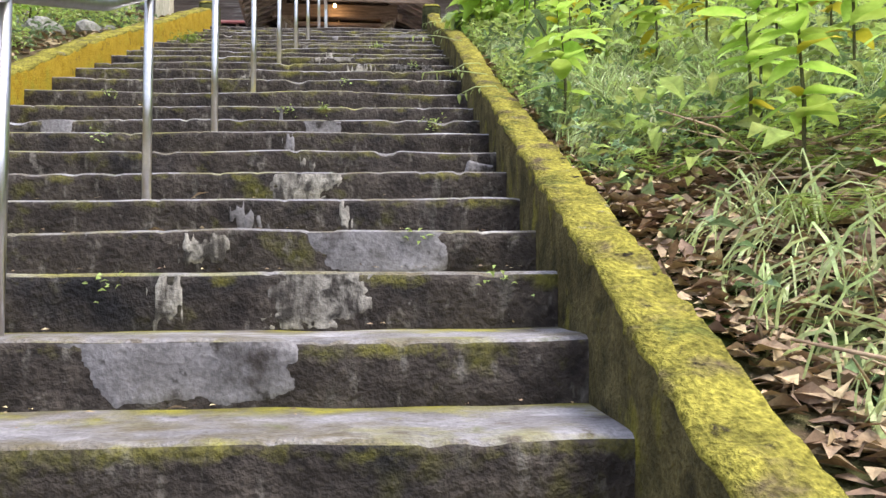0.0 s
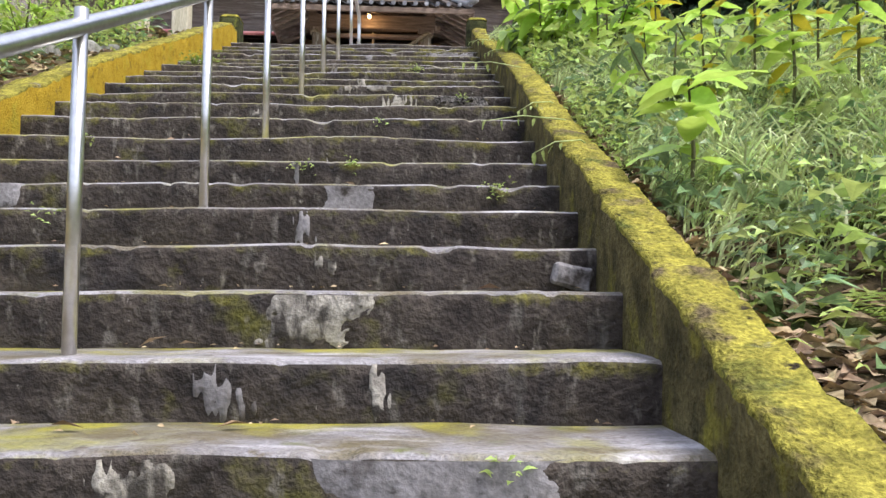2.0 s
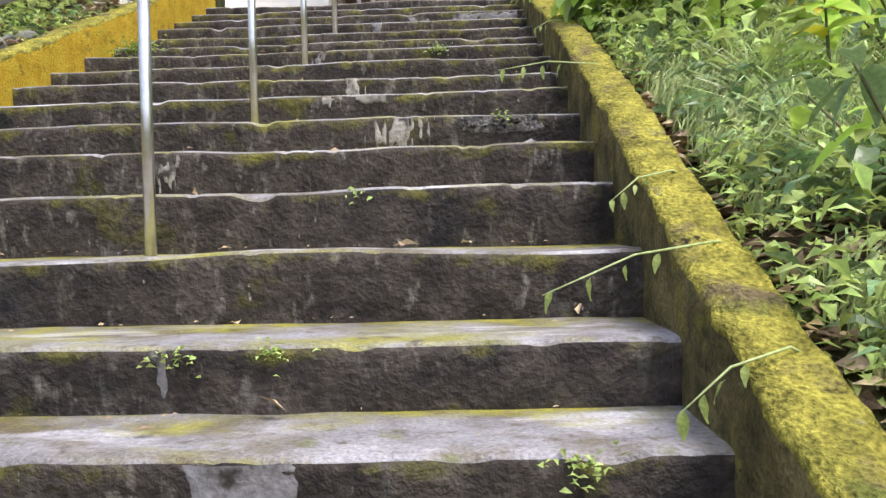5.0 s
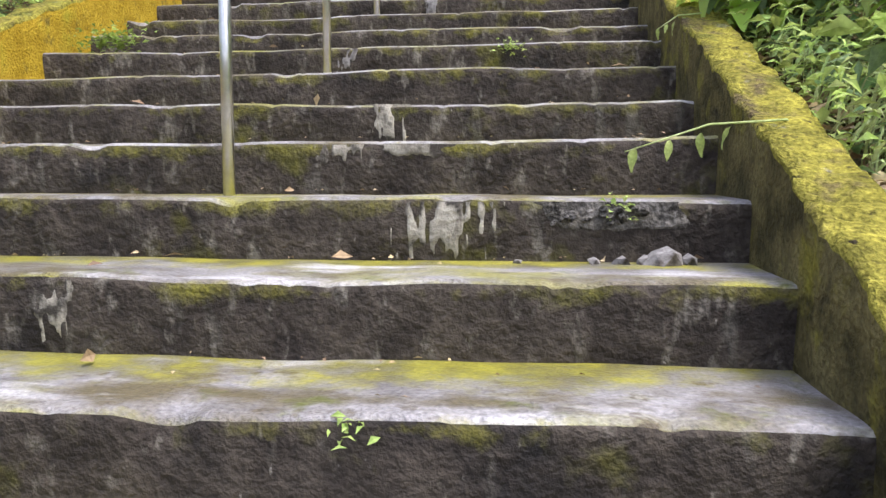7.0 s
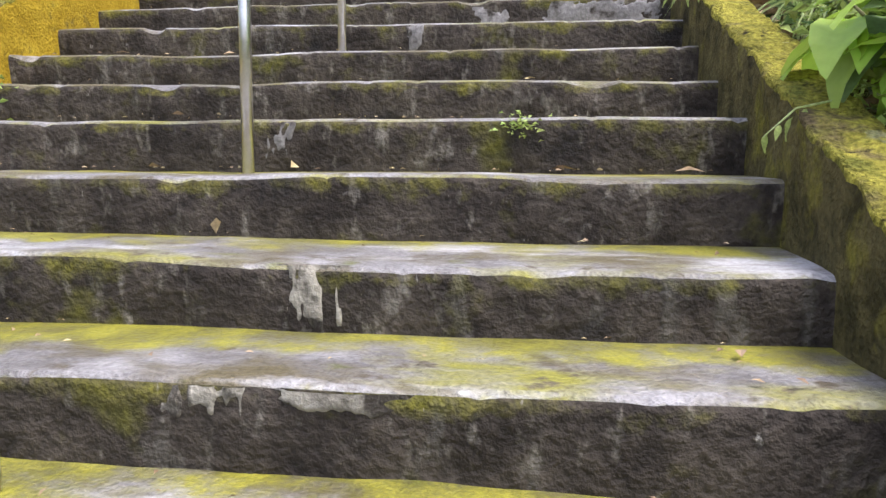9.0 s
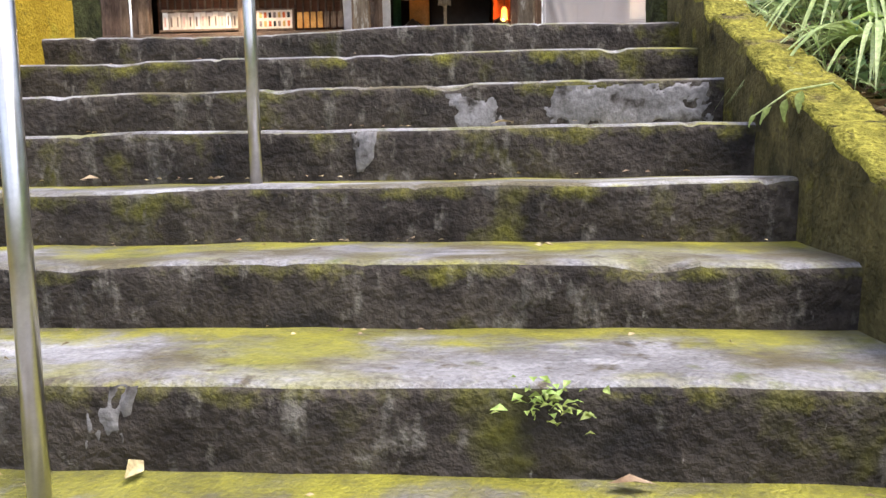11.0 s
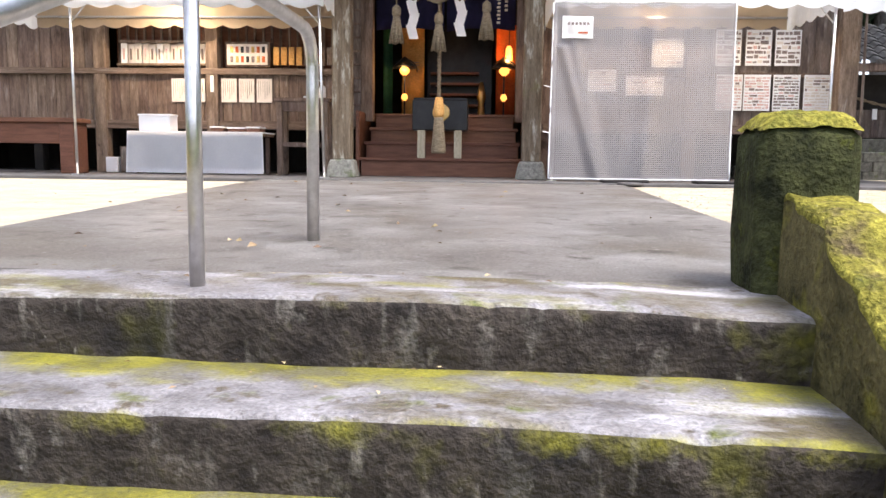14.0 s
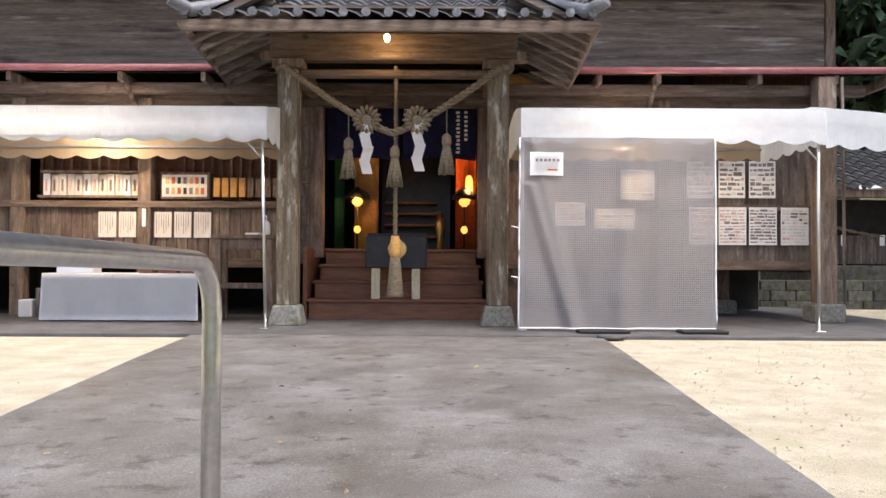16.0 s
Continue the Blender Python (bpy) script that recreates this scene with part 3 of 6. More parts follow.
def plank_wall(u0, u1, v, z0, z1, size, upright, material, name="board", thick=0.03, gap=0.006, slant=0.0):
    rnd = random.Random(int(u0 * 100 + z0 * 10))
    if upright:
        n = max(1, round((u1 - u0) / size))
        w = (u1 - u0) / n
        for i in range(n):
            part(name, box(u0 + i * w + gap / 2, u0 + (i + 1) * w - gap / 2, v + rnd.uniform(-0.006, 0.006), v + thick, z0, z1, 0.004), material, hall)
    else:
        n = max(1, round((z1 - z0) / size))
        w = (z1 - z0) / n
        for i in range(n):
            bm = box(u0, u1, 0, thick, 0, w + 0.012, 0.004)
            bmesh.ops.rotate(bm, verts=bm.verts, cent=(0, 0, 0), matrix=Matrix.Rotation(radians(2.0), 3, "X"))
            bmesh.ops.translate(bm, verts=bm.verts, vec=(0, v + rnd.uniform(-0.004, 0.004) - 0.012, z0 + i * w))
            part(name, bm, material, hall)


# upper wall of wide lapped boards
WV = 1.6
plank_wall(-9.0, 6.45, WV, 3.80, 5.35, 0.22, False, M_PLANK)
part("corner_post", box(6.45, 6.60, WV - 0.06, WV + 0.12, 0.3, 5.4), M_WOOD, hall)
part("side_wall", box(6.46, 6.54, WV + 0.1, 8.0, 0.8, 5.4, 0), M_BOARD, hall)
# Rear and end walls hold the gloom of the inside in their colour.
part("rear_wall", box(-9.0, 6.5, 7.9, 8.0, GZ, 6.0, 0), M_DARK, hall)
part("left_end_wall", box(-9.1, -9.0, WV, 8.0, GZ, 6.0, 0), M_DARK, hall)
# pent eave with the red gutter
part("pent_eave", sheet(lin(-9, 7.4, 2), lin(0, 1, 2), lambda u, t: Vector((u, 0.92 + 0.75 * t, 3.70 + 0.12 * t)), 0.05), M_BEAM, hall)
part("pent_soffit_beam", box(-9, 6.9, 1.25, 1.37, 3.42, 3.58), M_BEAM, hall)
part("lintel", box(-9, 6.5, WV - 0.02, WV + 0.14, 3.30, 3.66), M_BEAM, hall)
for u0, u1 in ((-9.0, -2.35), (2.30, 7.5)):
    part("gutter", tube([(u0, 0.88, 3.69), (u1, 0.88, 3.715)], 0.05, 12), M_GUTTER, hall, "faded red rain gutter")
for u in (-7.2, -5.6, -4.0, -2.8, 2.9, 3.75, 5.2, 6.3, 7.1):
    part("bracket", box(u - 0.035, u + 0.035, 0.90, 1.62, 3.52, 3.66), M_WOOD, hall)
for u in (3.75, -4.0):
    part("strut", tube([(u, 1.55, 3.25), (u, 1.0, 3.62)], 0.04, 6), M_WOOD, hall)

# main roof: courses of tiles
def tile_field(name, u0, u1, v0, z0, v1, z1, wave=0.30, rows=14, parent=None, curve=0.0, material=None):
    """A sloping field of wavy pan tiles stepping down towards (v0, z0)."""
    n = int((u1 - u0) / wave * 8)
    verts, faces = [], []
    for r in range(rows):
        for e, lift in ((0, 0.035), (1, 0.0)):
            t = (r + e * 1.05) / rows
            v, z = v0 + (v1 - v0) * t, z0 + (z1 - z0) * t + curve * (t * t - t)
            for i in range(n + 1):
                u = u0 + (u1 - u0) * i / n
                ph = (u / wave) % 1.0
                verts.append((u, v, z + lift + 0.035 * math.sin(2 * math.pi * ph) + 0.012 * math.sin(4 * math.pi * ph + 0.6)))
        b = r * 2 * (n + 1)
        faces += [(b + i, b + i + 1, b + n + 2 + i, b + n + 1 + i) for i in range(n)]
        if r:
            a = b - (n + 1)
            faces += [(a + i, a + i + 1, b + i + 1, b + i) for i in range(n)]
    ob = part(name, (verts, faces), material or M_TILE_ISL, parent or hall)
    ob["kind"] = "stuff"
    return ob


tile_field("roof_tiles", -9.6, 7.3, 0.62, 5.30, 4.3, 7.05, rows=18, curve=0.5)
tile_field("roof_tiles", -9.6, 7.3, 8.3, 5.30, 4.3, 7.05, rows=18, curve=0.5)
part("roof_deck", sheet(lin(-9.6, 7.3, 2), [0, 0.5, 1], lambda u, t: Vector((u, 0.68 + 7.5 * t, 5.20 + (1.7 if t == 0.5 else 0))), 0.06), M_WOOD, hall)
part("ridge", box(-9.6, 7.3, 4.12, 4.48, 6.98, 7.32, 0.06), M_TILE, hall, "tiled ridge with pale caps")
part("eave_board", box(-9.6, 7.3, 0.60, 0.66, 5.13, 5.27), M_BEAM, hall)
for i in range(56):
    u = -9.4 + i * 0.3
    part("rafter", box(u - 0.03, u + 0.03, 0.64, 1.7, 5.08, 5.16, 0), M_WOOD, hall)

# lower front wall, left of the porch: sill, display opening, upright boards
part("sill", box(-9.0, -1.62, WV - 0.10, WV + 0.10, 1.74, 1.84), M_BEAM, hall)
plank_wall(-9.0, -1.62, WV, 0.98, 1.74, 0.16, True, M_WOOD)
part("floor_beam", box(-9.0, -1.62, WV - 0.06, WV + 0.12, 0.84, 0.98), M_BEAM, hall)
part("head_rail", box(-9.0, -1.62, WV - 0.05, WV + 0.10, 2.72, 2.84), M_BEAM, hall)
plank_wall(-9.0, -1.62, WV + 0.02, 2.84, 3.30, 0.2, True, M_WOOD)
for u in (-8.9, -5.78, -3.86, -1.70):
    part("wall_post", box(u - 0.10, u + 0.10, WV - 0.09, WV + 0.11, GZ, 3.4), M_WOOD, hall, "square timber post")
plank_wall(-8.8, -5.88, WV + 0.02, 1.84, 2.72, 0.2, True, M_WOOD)
part("display_back", box(-5.7, -1.75, WV + 0.42, WV + 0.46, 1.8, 2.85, 0), M_REDWOOD, hall)
for i in range(26):
    u = -5.62 + i * 0.148
    part("lattice_bar", box(u - 0.018, u + 0.018, WV + 0.34, WV + 0.38, 1.84, 2.74, 0.003), M_WOOD, hall)
# Stumps and backing below the floor carry its shade as near-black colour.
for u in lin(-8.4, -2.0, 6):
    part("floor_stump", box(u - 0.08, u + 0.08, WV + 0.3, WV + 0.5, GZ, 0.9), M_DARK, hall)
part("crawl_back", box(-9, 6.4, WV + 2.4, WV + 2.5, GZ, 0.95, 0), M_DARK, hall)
part("hall_floor", box(-9, 6.4, 2.15, 7.9, 1.02, 1.10, 0), M_WOOD, hall)

# lower front wall, right of the porch
plank_wall(1.70, 6.40, WV + 0.02, 0.98, 3.30, 0.24, True, M_BOARD)
part("shelf_beam", box(1.62, 6.40, WV - 0.14, WV + 0.10, 0.84, 0.98), M_BEAM, hall)
part("rail_beam", box(1.62, 6.40, WV - 0.06, WV + 0.05, 1.74, 1.82), M_BEAM, hall)
for u in (1.70, 4.0):
    part("wall_post", box(u - 0.09, u + 0.09, WV - 0.08, WV + 0.10, GZ, 3.4), M_WOOD, hall, "square timber post")
for u, v in ((5.35, 2.9), (3.2, 2.9)):
    part("floor_stump", box(u - 0.09, u + 0.09, v - 0.09, v + 0.09, 0.3, 0.9), M_WOOD, hall)
    part("stump_stone", box(u - 0.19, u + 0.19, v - 0.19, v + 0.19, GZ, 0.33, 0.03), M_STONE, hall)

# ---- porch ----
porch = thing("porch", "tiled timber porch on two weathered pillars", "porch", BW, kind="structure")
for u in (-1.375, 1.375):
    bm = box(u - 0.135, u + 0.135, -0.135, 0.135, 0.36, 3.46, 0.02)
    pl = part("pillar", bm, M_PILLAR, porch, "flaking square timber pillar")
    bm = box(u - 0.22, u + 0.22, -0.22, 0.22, GZ, 0.37, 0.03)
    for w in bm.verts:
        if w.co.z > 0.3:
            w.co.x, w.co.y = u + (w.co.x - u) * 0.80, w.co.y * 0.80
    part("plinth", bm, M_STONE, pl, "tapered stone plinth")
    part("bracket_block", box(u - 0.20, u + 0.20, -0.16, 0.16, 3.46, 3.58), M_WOOD, porch)
    part("beam_end", box(u - 0.09 + (0.28 if u > 0 else -0.28), u + 0.09 + (0.28 if u > 0 else -0.28), -0.10, 0.10, 3.58, 3.70), M_WOOD, porch)
part("main_beam", box(-1.62, 1.62, -0.11, 0.11, 3.58, 3.98, 0.02), M_BEAM, porch, "broad carved front beam")
part("lower_beam", box(-1.24, 1.24, -0.07, 0.07, 3.36, 3.46, 0.02), M_BEAM, porch)
part("purlin", box(-2.45, 2.45, -0.12, 0.12, 3.98, 4.10, 0.02), M_BEAM, porch)
for u in (-1.3, 1.3):
    part("tie_beam", box(u - 0.08, u + 0.08, 0.1, 1.65, 3.40, 3.62, 0.02), M_BEAM, porch)
part("porch_ceiling", box(-1.4, 1.4, -0.9, 1.6, 4.00, 4.03, 0), M_BEAM, porch)

EU, EV, EZ = 2.48, -1.02, 3.82


def eave_drop(v):
    return 0.27 * max(0.0, min(1.0, (v - EV) / 2.6)) ** 0.8


def porch_side(sign):
    """One side slope of the porch roof with the rafters under it."""
    rows, cols = 9, 60
    verts = []
    for r in range(rows + 1):
        t = r / rows
        for i in range(cols + 1):
            v = EV + 0.1 + (2.9 - EV) * i / cols
            u = sign * (EU * (1 - t))
            z = EZ + 0.06 + 1.12 * t - 0.30 * (t - t * t) + 0.04 * math.sin(i * 2.09) + (0.02 if r % 2 else 0) - eave_drop(v) * (1 - t)
            verts.append((u, max(v, EV + 0.1 + 0.95 * min(1, t * 2.2)), z))
    w = cols + 1
    faces = [(r * w + i, r * w + i + 1, (r + 1) * w + i + 1, (r + 1) * w + i) for r in range(rows) for i in range(cols)]
    part("roof_slope", (verts, faces), M_TILE_ISL, porch, "grey wavy tiles")
    part("eave_board", tube([(sign * EU, v, EZ - 0.04 - eave_drop(v)) for v in lin(EV + 0.02, 1.58, 8)], 0.065, 4), M_BEAM, porch)
    # Soffit near-black: the shade between the rafters is put into its colour.
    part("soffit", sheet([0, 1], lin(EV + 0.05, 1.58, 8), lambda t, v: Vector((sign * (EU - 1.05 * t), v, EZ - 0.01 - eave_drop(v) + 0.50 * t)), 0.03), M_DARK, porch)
    for i in range(9):
        v = EV + 0.14 + i * 0.29
        zo = EZ - 0.06 - eave_drop(v)
        bm = box(0, 1.14, -0.06, 0.06, -0.05, 0.04, 0.006)
        bmesh.ops.rotate(bm, verts=bm.verts, cent=(0, 0, 0), matrix=Matrix.Rotation(radians(-25.5), 3, "Y"))
        for q in bm.verts:
            q.co = Vector((sign * (EU - q.co.x), q.co.y + v, q.co.z + zo))
        part("rafter", bm, M_PLANK, porch)


porch_side(1)
porch_side(-1)
# front skirt of the roof with a row of end tiles
tile_field("front_tiles", -EU, EU, EV, EZ + 0.04, -0.05, 4.42, wave=0.27, rows=5, parent=porch)
part("front_eave_board", box(-EU, EU, EV + 0.02, EV + 0.07, EZ - 0.13, EZ + 0.01), M_BEAM, porch)
part("front_soffit", sheet(lin(-1.36, 1.36, 2), [0, 1], lambda u, t: Vector((u, EV + 0.06 + 0.95 * t, EZ - 0.04 + 0.16 * t)), 0.03), M_WOOD, porch)
for i in range(19):
    u = -2.43 + i * 0.27
    bm = bmesh.new()
    bmesh.ops.create_cone(bm, cap_ends=True, segments=14, radius1=0.055, radius2=0.055, depth=0.05, matrix=Matrix.Translation((u, EV - 0.02, EZ + 0.085)) @ Matrix.Rotation(radians(90), 4, "X"))
    part("end_tile", bm, M_TILE, porch)
for s_ in (-1, 1):
    part("corner_ridge", tube([(s_ * (EU + 0.10), EV - 0.10, EZ + 0.22), (s_ * (EU - 0.1), EV + 0.05, EZ + 0.12), (s_ * 1.7, EV + 0.55, EZ + 0.42), (s_ * 1.1, -0.02, 4.55)], [0.085, 0.09, 0.085, 0.08], 10), M_TILE, porch, "upturned corner ridge tile")
# small gable over the front
gab = bmesh.new()
pts = [(-1.15, 4.20), (1.15, 4.20), (0, 4.80)]
f0 = [gab.verts.new((u, -0.02, z)) for u, z in pts]
f1 = [gab.verts.new((u, 0.06, z)) for u, z in pts]
gab.faces.new(f0)
gab.faces.new(f1[::-1])
for k in range(3):
    gab.faces.new((f0[k], f0[(k + 1) % 3], f1[(k + 1) % 3], f1[k]))
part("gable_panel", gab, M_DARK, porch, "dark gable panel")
for s_ in (-1, 1):
    part("barge_board", tube([(s_ * 1.45, -0.14, 4.16), (s_ * 0.75, -0.14, 4.44), (0, -0.14, 4.86)], 0.075, 6), M_BOARD, porch, "pale barge board")
    part("verge_tiles", tube([(s_ * 1.55, -0.05, 4.26), (s_ * 0.8, -0.05, 4.55), (0, -0.05, 5.02)], 0.10, 8), M_TILE, porch)
part("ridge_end", lathe([(0.05, 0), (0.17, 0.05), (0.15, 0.18), (0.06, 0.30)], 12, centre=(0, -0.12, 4.93)), M_TILE, porch, "ornamental ridge-end tile")
part("porch_ridge", box(-0.13, 0.13, -0.1, 2.9, 4.92, 5.12, 0.04), M_TILE, porch)

# steps up into the hall
stair = thing("wooden_steps", "reddish-brown wooden steps up to the hall floor", "steps", BW, kind="structure")
for i, (v, z) in enumerate(((1.0, 0.40), (1.3, 0.66), (1.6, 0.90), (1.9, 1.14))):
    zl = (GZ + 0.02, 0.40, 0.66, 0.90)[i]
    half = 1.27 - 0.035 * i
    part("tread", box(-half - 0.03, half + 0.03, v - 0.03, v + 0.33, z - 0.05, z, 0.008), M_REDWOOD, stair)
    part("riser", box(-half, half, v, v + 0.03, zl, z - 0.05, 0.004), M_REDWOOD, stair)
for s_ in (-1, 1):
    part("string_board", box(s_ * 1.30, s_ * 1.36, 1.0, 2.2, GZ + 0.02, 1.14), M_REDWOOD, stair)
for s_ in (-1, 1):
    part("door_post", box(s_ * 1.18, s_ * 1.38, 1.62, 1.84, 1.0, 3.42), M_WOOD, hall, "square timber door post")
    part("side_panel", box(s_ * 1.38, s_ * 1.62, 1.66, 1.72, 0.9, 3.4), M_BOARD, hall)
    for k in range(9):
        part("lattice_bar", box(s_ * 1.39, s_ * 1.61, 1.62, 1.66, 1.25 + k * 0.22, 1.28 + k * 0.22, 0.003), M_WOOD, hall)

# ---- inside the doorway ----
drape = thing("doorway_curtain", "dark navy curtain with pale characters across the doorway", "curtain", BW)
for s_ in (-1, 1):
    bm = sheet(lin(0.02, 1.16, 30), lin(0, 1, 8), lambda u, t, s_=s_: Vector((s_ * u, 1.90 + 0.02 * math.sin(u * 26) * t, 3.42 - (0.92 - 0.06 * math.sin(u * 2.5)) * t)), 0.006)
    part("cloth", bm, M_NAVY, drape)


def lettering(text, size, m, material, parent, name="lettering"):
    cu = bpy.data.curves.new(name, "FONT")
    cu.body, cu.size, cu.extrude, cu.align_x = text, size, 0.002, "CENTER"
    tmp = bpy.data.objects.new(name, cu)
    me = bpy.data.meshes.new_from_object(tmp)
    bpy.data.objects.remove(tmp)
    me.materials.append(material)
    ob = new(name, me)
    ob.parent = parent
    ob.matrix_basis = m
    return ob


lettering("\u7d0d", 0.22, pose(0.14, 1.85, 3.24, 90, 0, 0), M_PAPER, drape)
for i in range(11):
    part("character", box(0.85 + 0.012 * (i % 2), 0.91, 1.868, 1.872, 3.25 - i * 0.062, 3.285 - i * 0.062, 0), M_PAPER, drape, "small pale writing")
for i in range(7):
    part("character", box(0.98, 1.03, 1.868, 1.872, 3.25 - i * 0.07, 3.29 - i * 0.07, 0), M_PAPER, drape, "small pale writing")


def hanging(name, u0, u1, v, z0, z1, material, label):
    ob = solid(name, sheet(lin(u0, u1, 8), lin(z0, z1, 3), lambda u, z: Vector((u, v + 0.012 * math.sin(u * 40), z)), 0.008), material, label, "banner", BW, smooth=True)
    return ob


b1 = hanging("hanging_banner", -0.82, -0.42, 2.75, 1.15, 2.75, M_ORANGE, "long orange cloth banner hanging in the hall")
lettering("\u5929", 0.16, pose(-0.58, 2.72, 1.98, 90, 0, 0), M_INK, b1)
hanging("hanging_banner", 0.86, 1.20, 2.75, 1.15, 2.75, M_RED, "long vermilion cloth banner hanging in the hall")
hanging("hanging_banner", -1.15, -0.98, 2.70, 1.15, 2.75, M_GREEN, "narrow green cloth banner hanging in the hall")
solid("altar_cabinet", box(-0.45, 0.80, 3.6, 4.2, 1.10, 2.9, 0.02), M_BLACK, "dark lacquered altar cabinet in the shadows", "cabinet", BW)
for k in range(4):
    solid("altar_shelf", box(-0.35, 0.55, 3.3 - 0.08 * (3 - k), 3.58, 1.35 + 0.2 * k, 1.39 + 0.2 * k, 0.004), M_REDWOOD, "narrow lacquered wooden altar shelf", "shelf", BW, group="altar shelves")
solid("gilt_ornament", lathe([(0.03, 0), (0.07, 0.1), (0.05, 0.3), (0.09, 0.45), (0.03, 0.7)], 12), M_GOLD, "gilded ornament standing before the altar", "ornament", at(0.60, 3.2, 1.10))
for u in (-0.74, 1.0):
    lan = thing("lantern_stand", "black iron stand with glowing paper lanterns", "lantern", at(u, 2.45, 1.10), group="pair of lanterns")
    part("foot", lathe([(0.14, 0), (0.14, 0.02), (0.03, 0.05)], 16), M_BLACK, lan)
    part("pole", tube([(0.0, 0, 0.03), (0.0, 0, 1.0)], 0.015, 8), M_BLACK, lan)
    part("hoop", tube([(0.22 * math.cos(a), 0, 0.80 + 0.22 * math.sin(a)) for a in lin(0, math.pi, 12)], 0.012, 6), M_BLACK, lan)
    part("hood", lathe([(0.02, 1.06), (0.19, 0.90), (0.2, 0.86), (0.02, 0.90)], 18), M_BLACK, lan, "dark round hood")
    part("lantern_upper", lathe([(0.03, 0.74), (0.085, 0.79), (0.09, 0.84), (0.05, 0.88)], 14), M_LANTERN, lan, "glowing orange paper")
    part("lantern_lower", lathe([(0.02, 0.30), (0.055, 0.34), (0.055, 0.38), (0.03, 0.42)], 14), M_LANTERN, lan, "glowing orange paper")
tall = solid("paper_lantern", lathe([(0.03, 0), (0.06, 0.05), (0.065, 0.2), (0.06, 0.36), (0.03, 0.42)], 16), M_LANTERN, "tall glowing orange paper lantern", "lantern", at(1.08, 2.6, 1.95))
part("cord", tube([(0, 0, 0.4), (0, 0, 1.6)], 0.006, 6), M_BLACK, tall)

obx = thing("offering_box", "dark offering box with a brass crest and slatted top", "box", at(0, 1.16, 0.66))
part("chest", box(-0.46, 0.42, -0.14, 0.2, 0.18, 0.66, 0.015), M_BLACK, obx)
for k in range(6):
    part("slat", box(-0.44, 0.40, -0.12 + k * 0.055, -0.09 + k * 0.055, 0.66, 0.69, 0.004), M_BLACK, obx)
bm = bmesh.new()
bmesh.ops.create_cone(bm, cap_ends=True, segments=20, radius1=0.14, radius2=0.13, depth=0.02, matrix=Matrix.Translation((0.0, -0.155, 0.46)) @ Matrix.Rotation(radians(90), 4, "X"))
part("crest", bm, M_GOLD, obx, "round brass crest")
for s_ in (-1, 1):
    part("leg", box(-0.02 + s_ * 0.29 - 0.06, -0.02 + s_ * 0.29 + 0.06, -0.20, -0.1, -0.26, 0.18, 0.008), M_PALE, obx, "pale wooden post")

# ---- straw rope, bell rope and paper streamers on the porch front ----
shime = thing("straw_rope", "thick twisted straw rope hung between the porch pillars", "rope", BW)


def twisted(points, radius, strands=3, turns=2.2, n=70):
    """Strands wound round a hanging curve."""
    out = []
    P_ = [Vector(p) for p in points]
    segs = len(P_) - 1
    for k in range(strands):
        line = []
        for i in range(n + 1):
            t = i / n * segs
            j = min(int(t), segs - 1)
            p = P_[j].lerp(P_[j + 1], t - j)
            a = 2 * math.pi * (k / strands + turns * i / n * segs)
            line.append(p + Vector((0.25 * radius * math.cos(a), radius * 0.62 * math.cos(a), radius * 0.62 * math.sin(a))))
        out.append(tube(line, radius * 0.62, 7))
    return out


def hang(u):
    return 2.60 + 0.86 * abs(u / 1.40) ** 1.25


for bm in twisted([(u, -0.20, hang(u)) for u in lin(-1.42, 1.42, 15)], 0.042, 3, 0.9, 150):
    part("strand", bm, M_ROPE, shime)
for s_ in (-1, 1):
    part("knot", tube([(s_ * 1.42, -0.24, 3.46), (s_ * 1.52, -0.1, 3.48), (s_ * 1.54, 0.1, 3.48)], 0.035, 8), M_ROPE, shime)
for u in (-0.33, 0.32):
    rose = thing("straw_rosette", "round plaited straw rosette on the rope", "ornament", at(u + 0.0, -0.25, 2.76), group="rosettes")
    for k in range(16):
        a = 2 * math.pi * k / 16
        part("petal", tube([(0.06 * math.cos(a), 0.0, 0.06 * math.sin(a)), (0.15 * math.cos(a), -0.03, 0.15 * math.sin(a)), (0.185 * math.cos(a), 0.0, 0.185 * math.sin(a))], [0.012, 0.030, 0.014], 6), M_ROPE, rose)
    bm = bmesh.new()
    bmesh.ops.create_cone(bm, cap_ends=True, segments=18, radius1=0.08, radius2=0.06, depth=0.05, matrix=Matrix.Rotation(radians(90), 4, "X"))
    part("centre", bm, M_ROPE, rose, "plaited straw boss")
for u, z in ((-0.57, 2.50), (0.03, 2.40), (0.70, 2.56)):
    ts = thing("straw_tassel", "bound straw tassel hanging from the rope", "tassel", at(u, -0.20, z), group="tassels")
    part("cord", tube([(0, 0, 0.02), (0, 0, max(0.06, hang(u) - z))], 0.008, 6), M_ROPE, ts)
    part("head", lathe([(0.02, 0.04), (0.06, 0.0), (0.065, -0.08), (0.045, -0.13)], 14), M_ROPE, ts)
    for k in range(20):
        a = 2 * math.pi * k / 20
        r = 1.0 if k % 2 else 0.75
        part("straw", tube([(0.035 * math.cos(a), 0.035 * math.sin(a), -0.10), (0.10 * r * math.cos(a), 0.10 * r * math.sin(a), -0.48 + 0.02 * math.sin(k * 5))], [0.012, 0.016], 5), M_ROPE, ts)
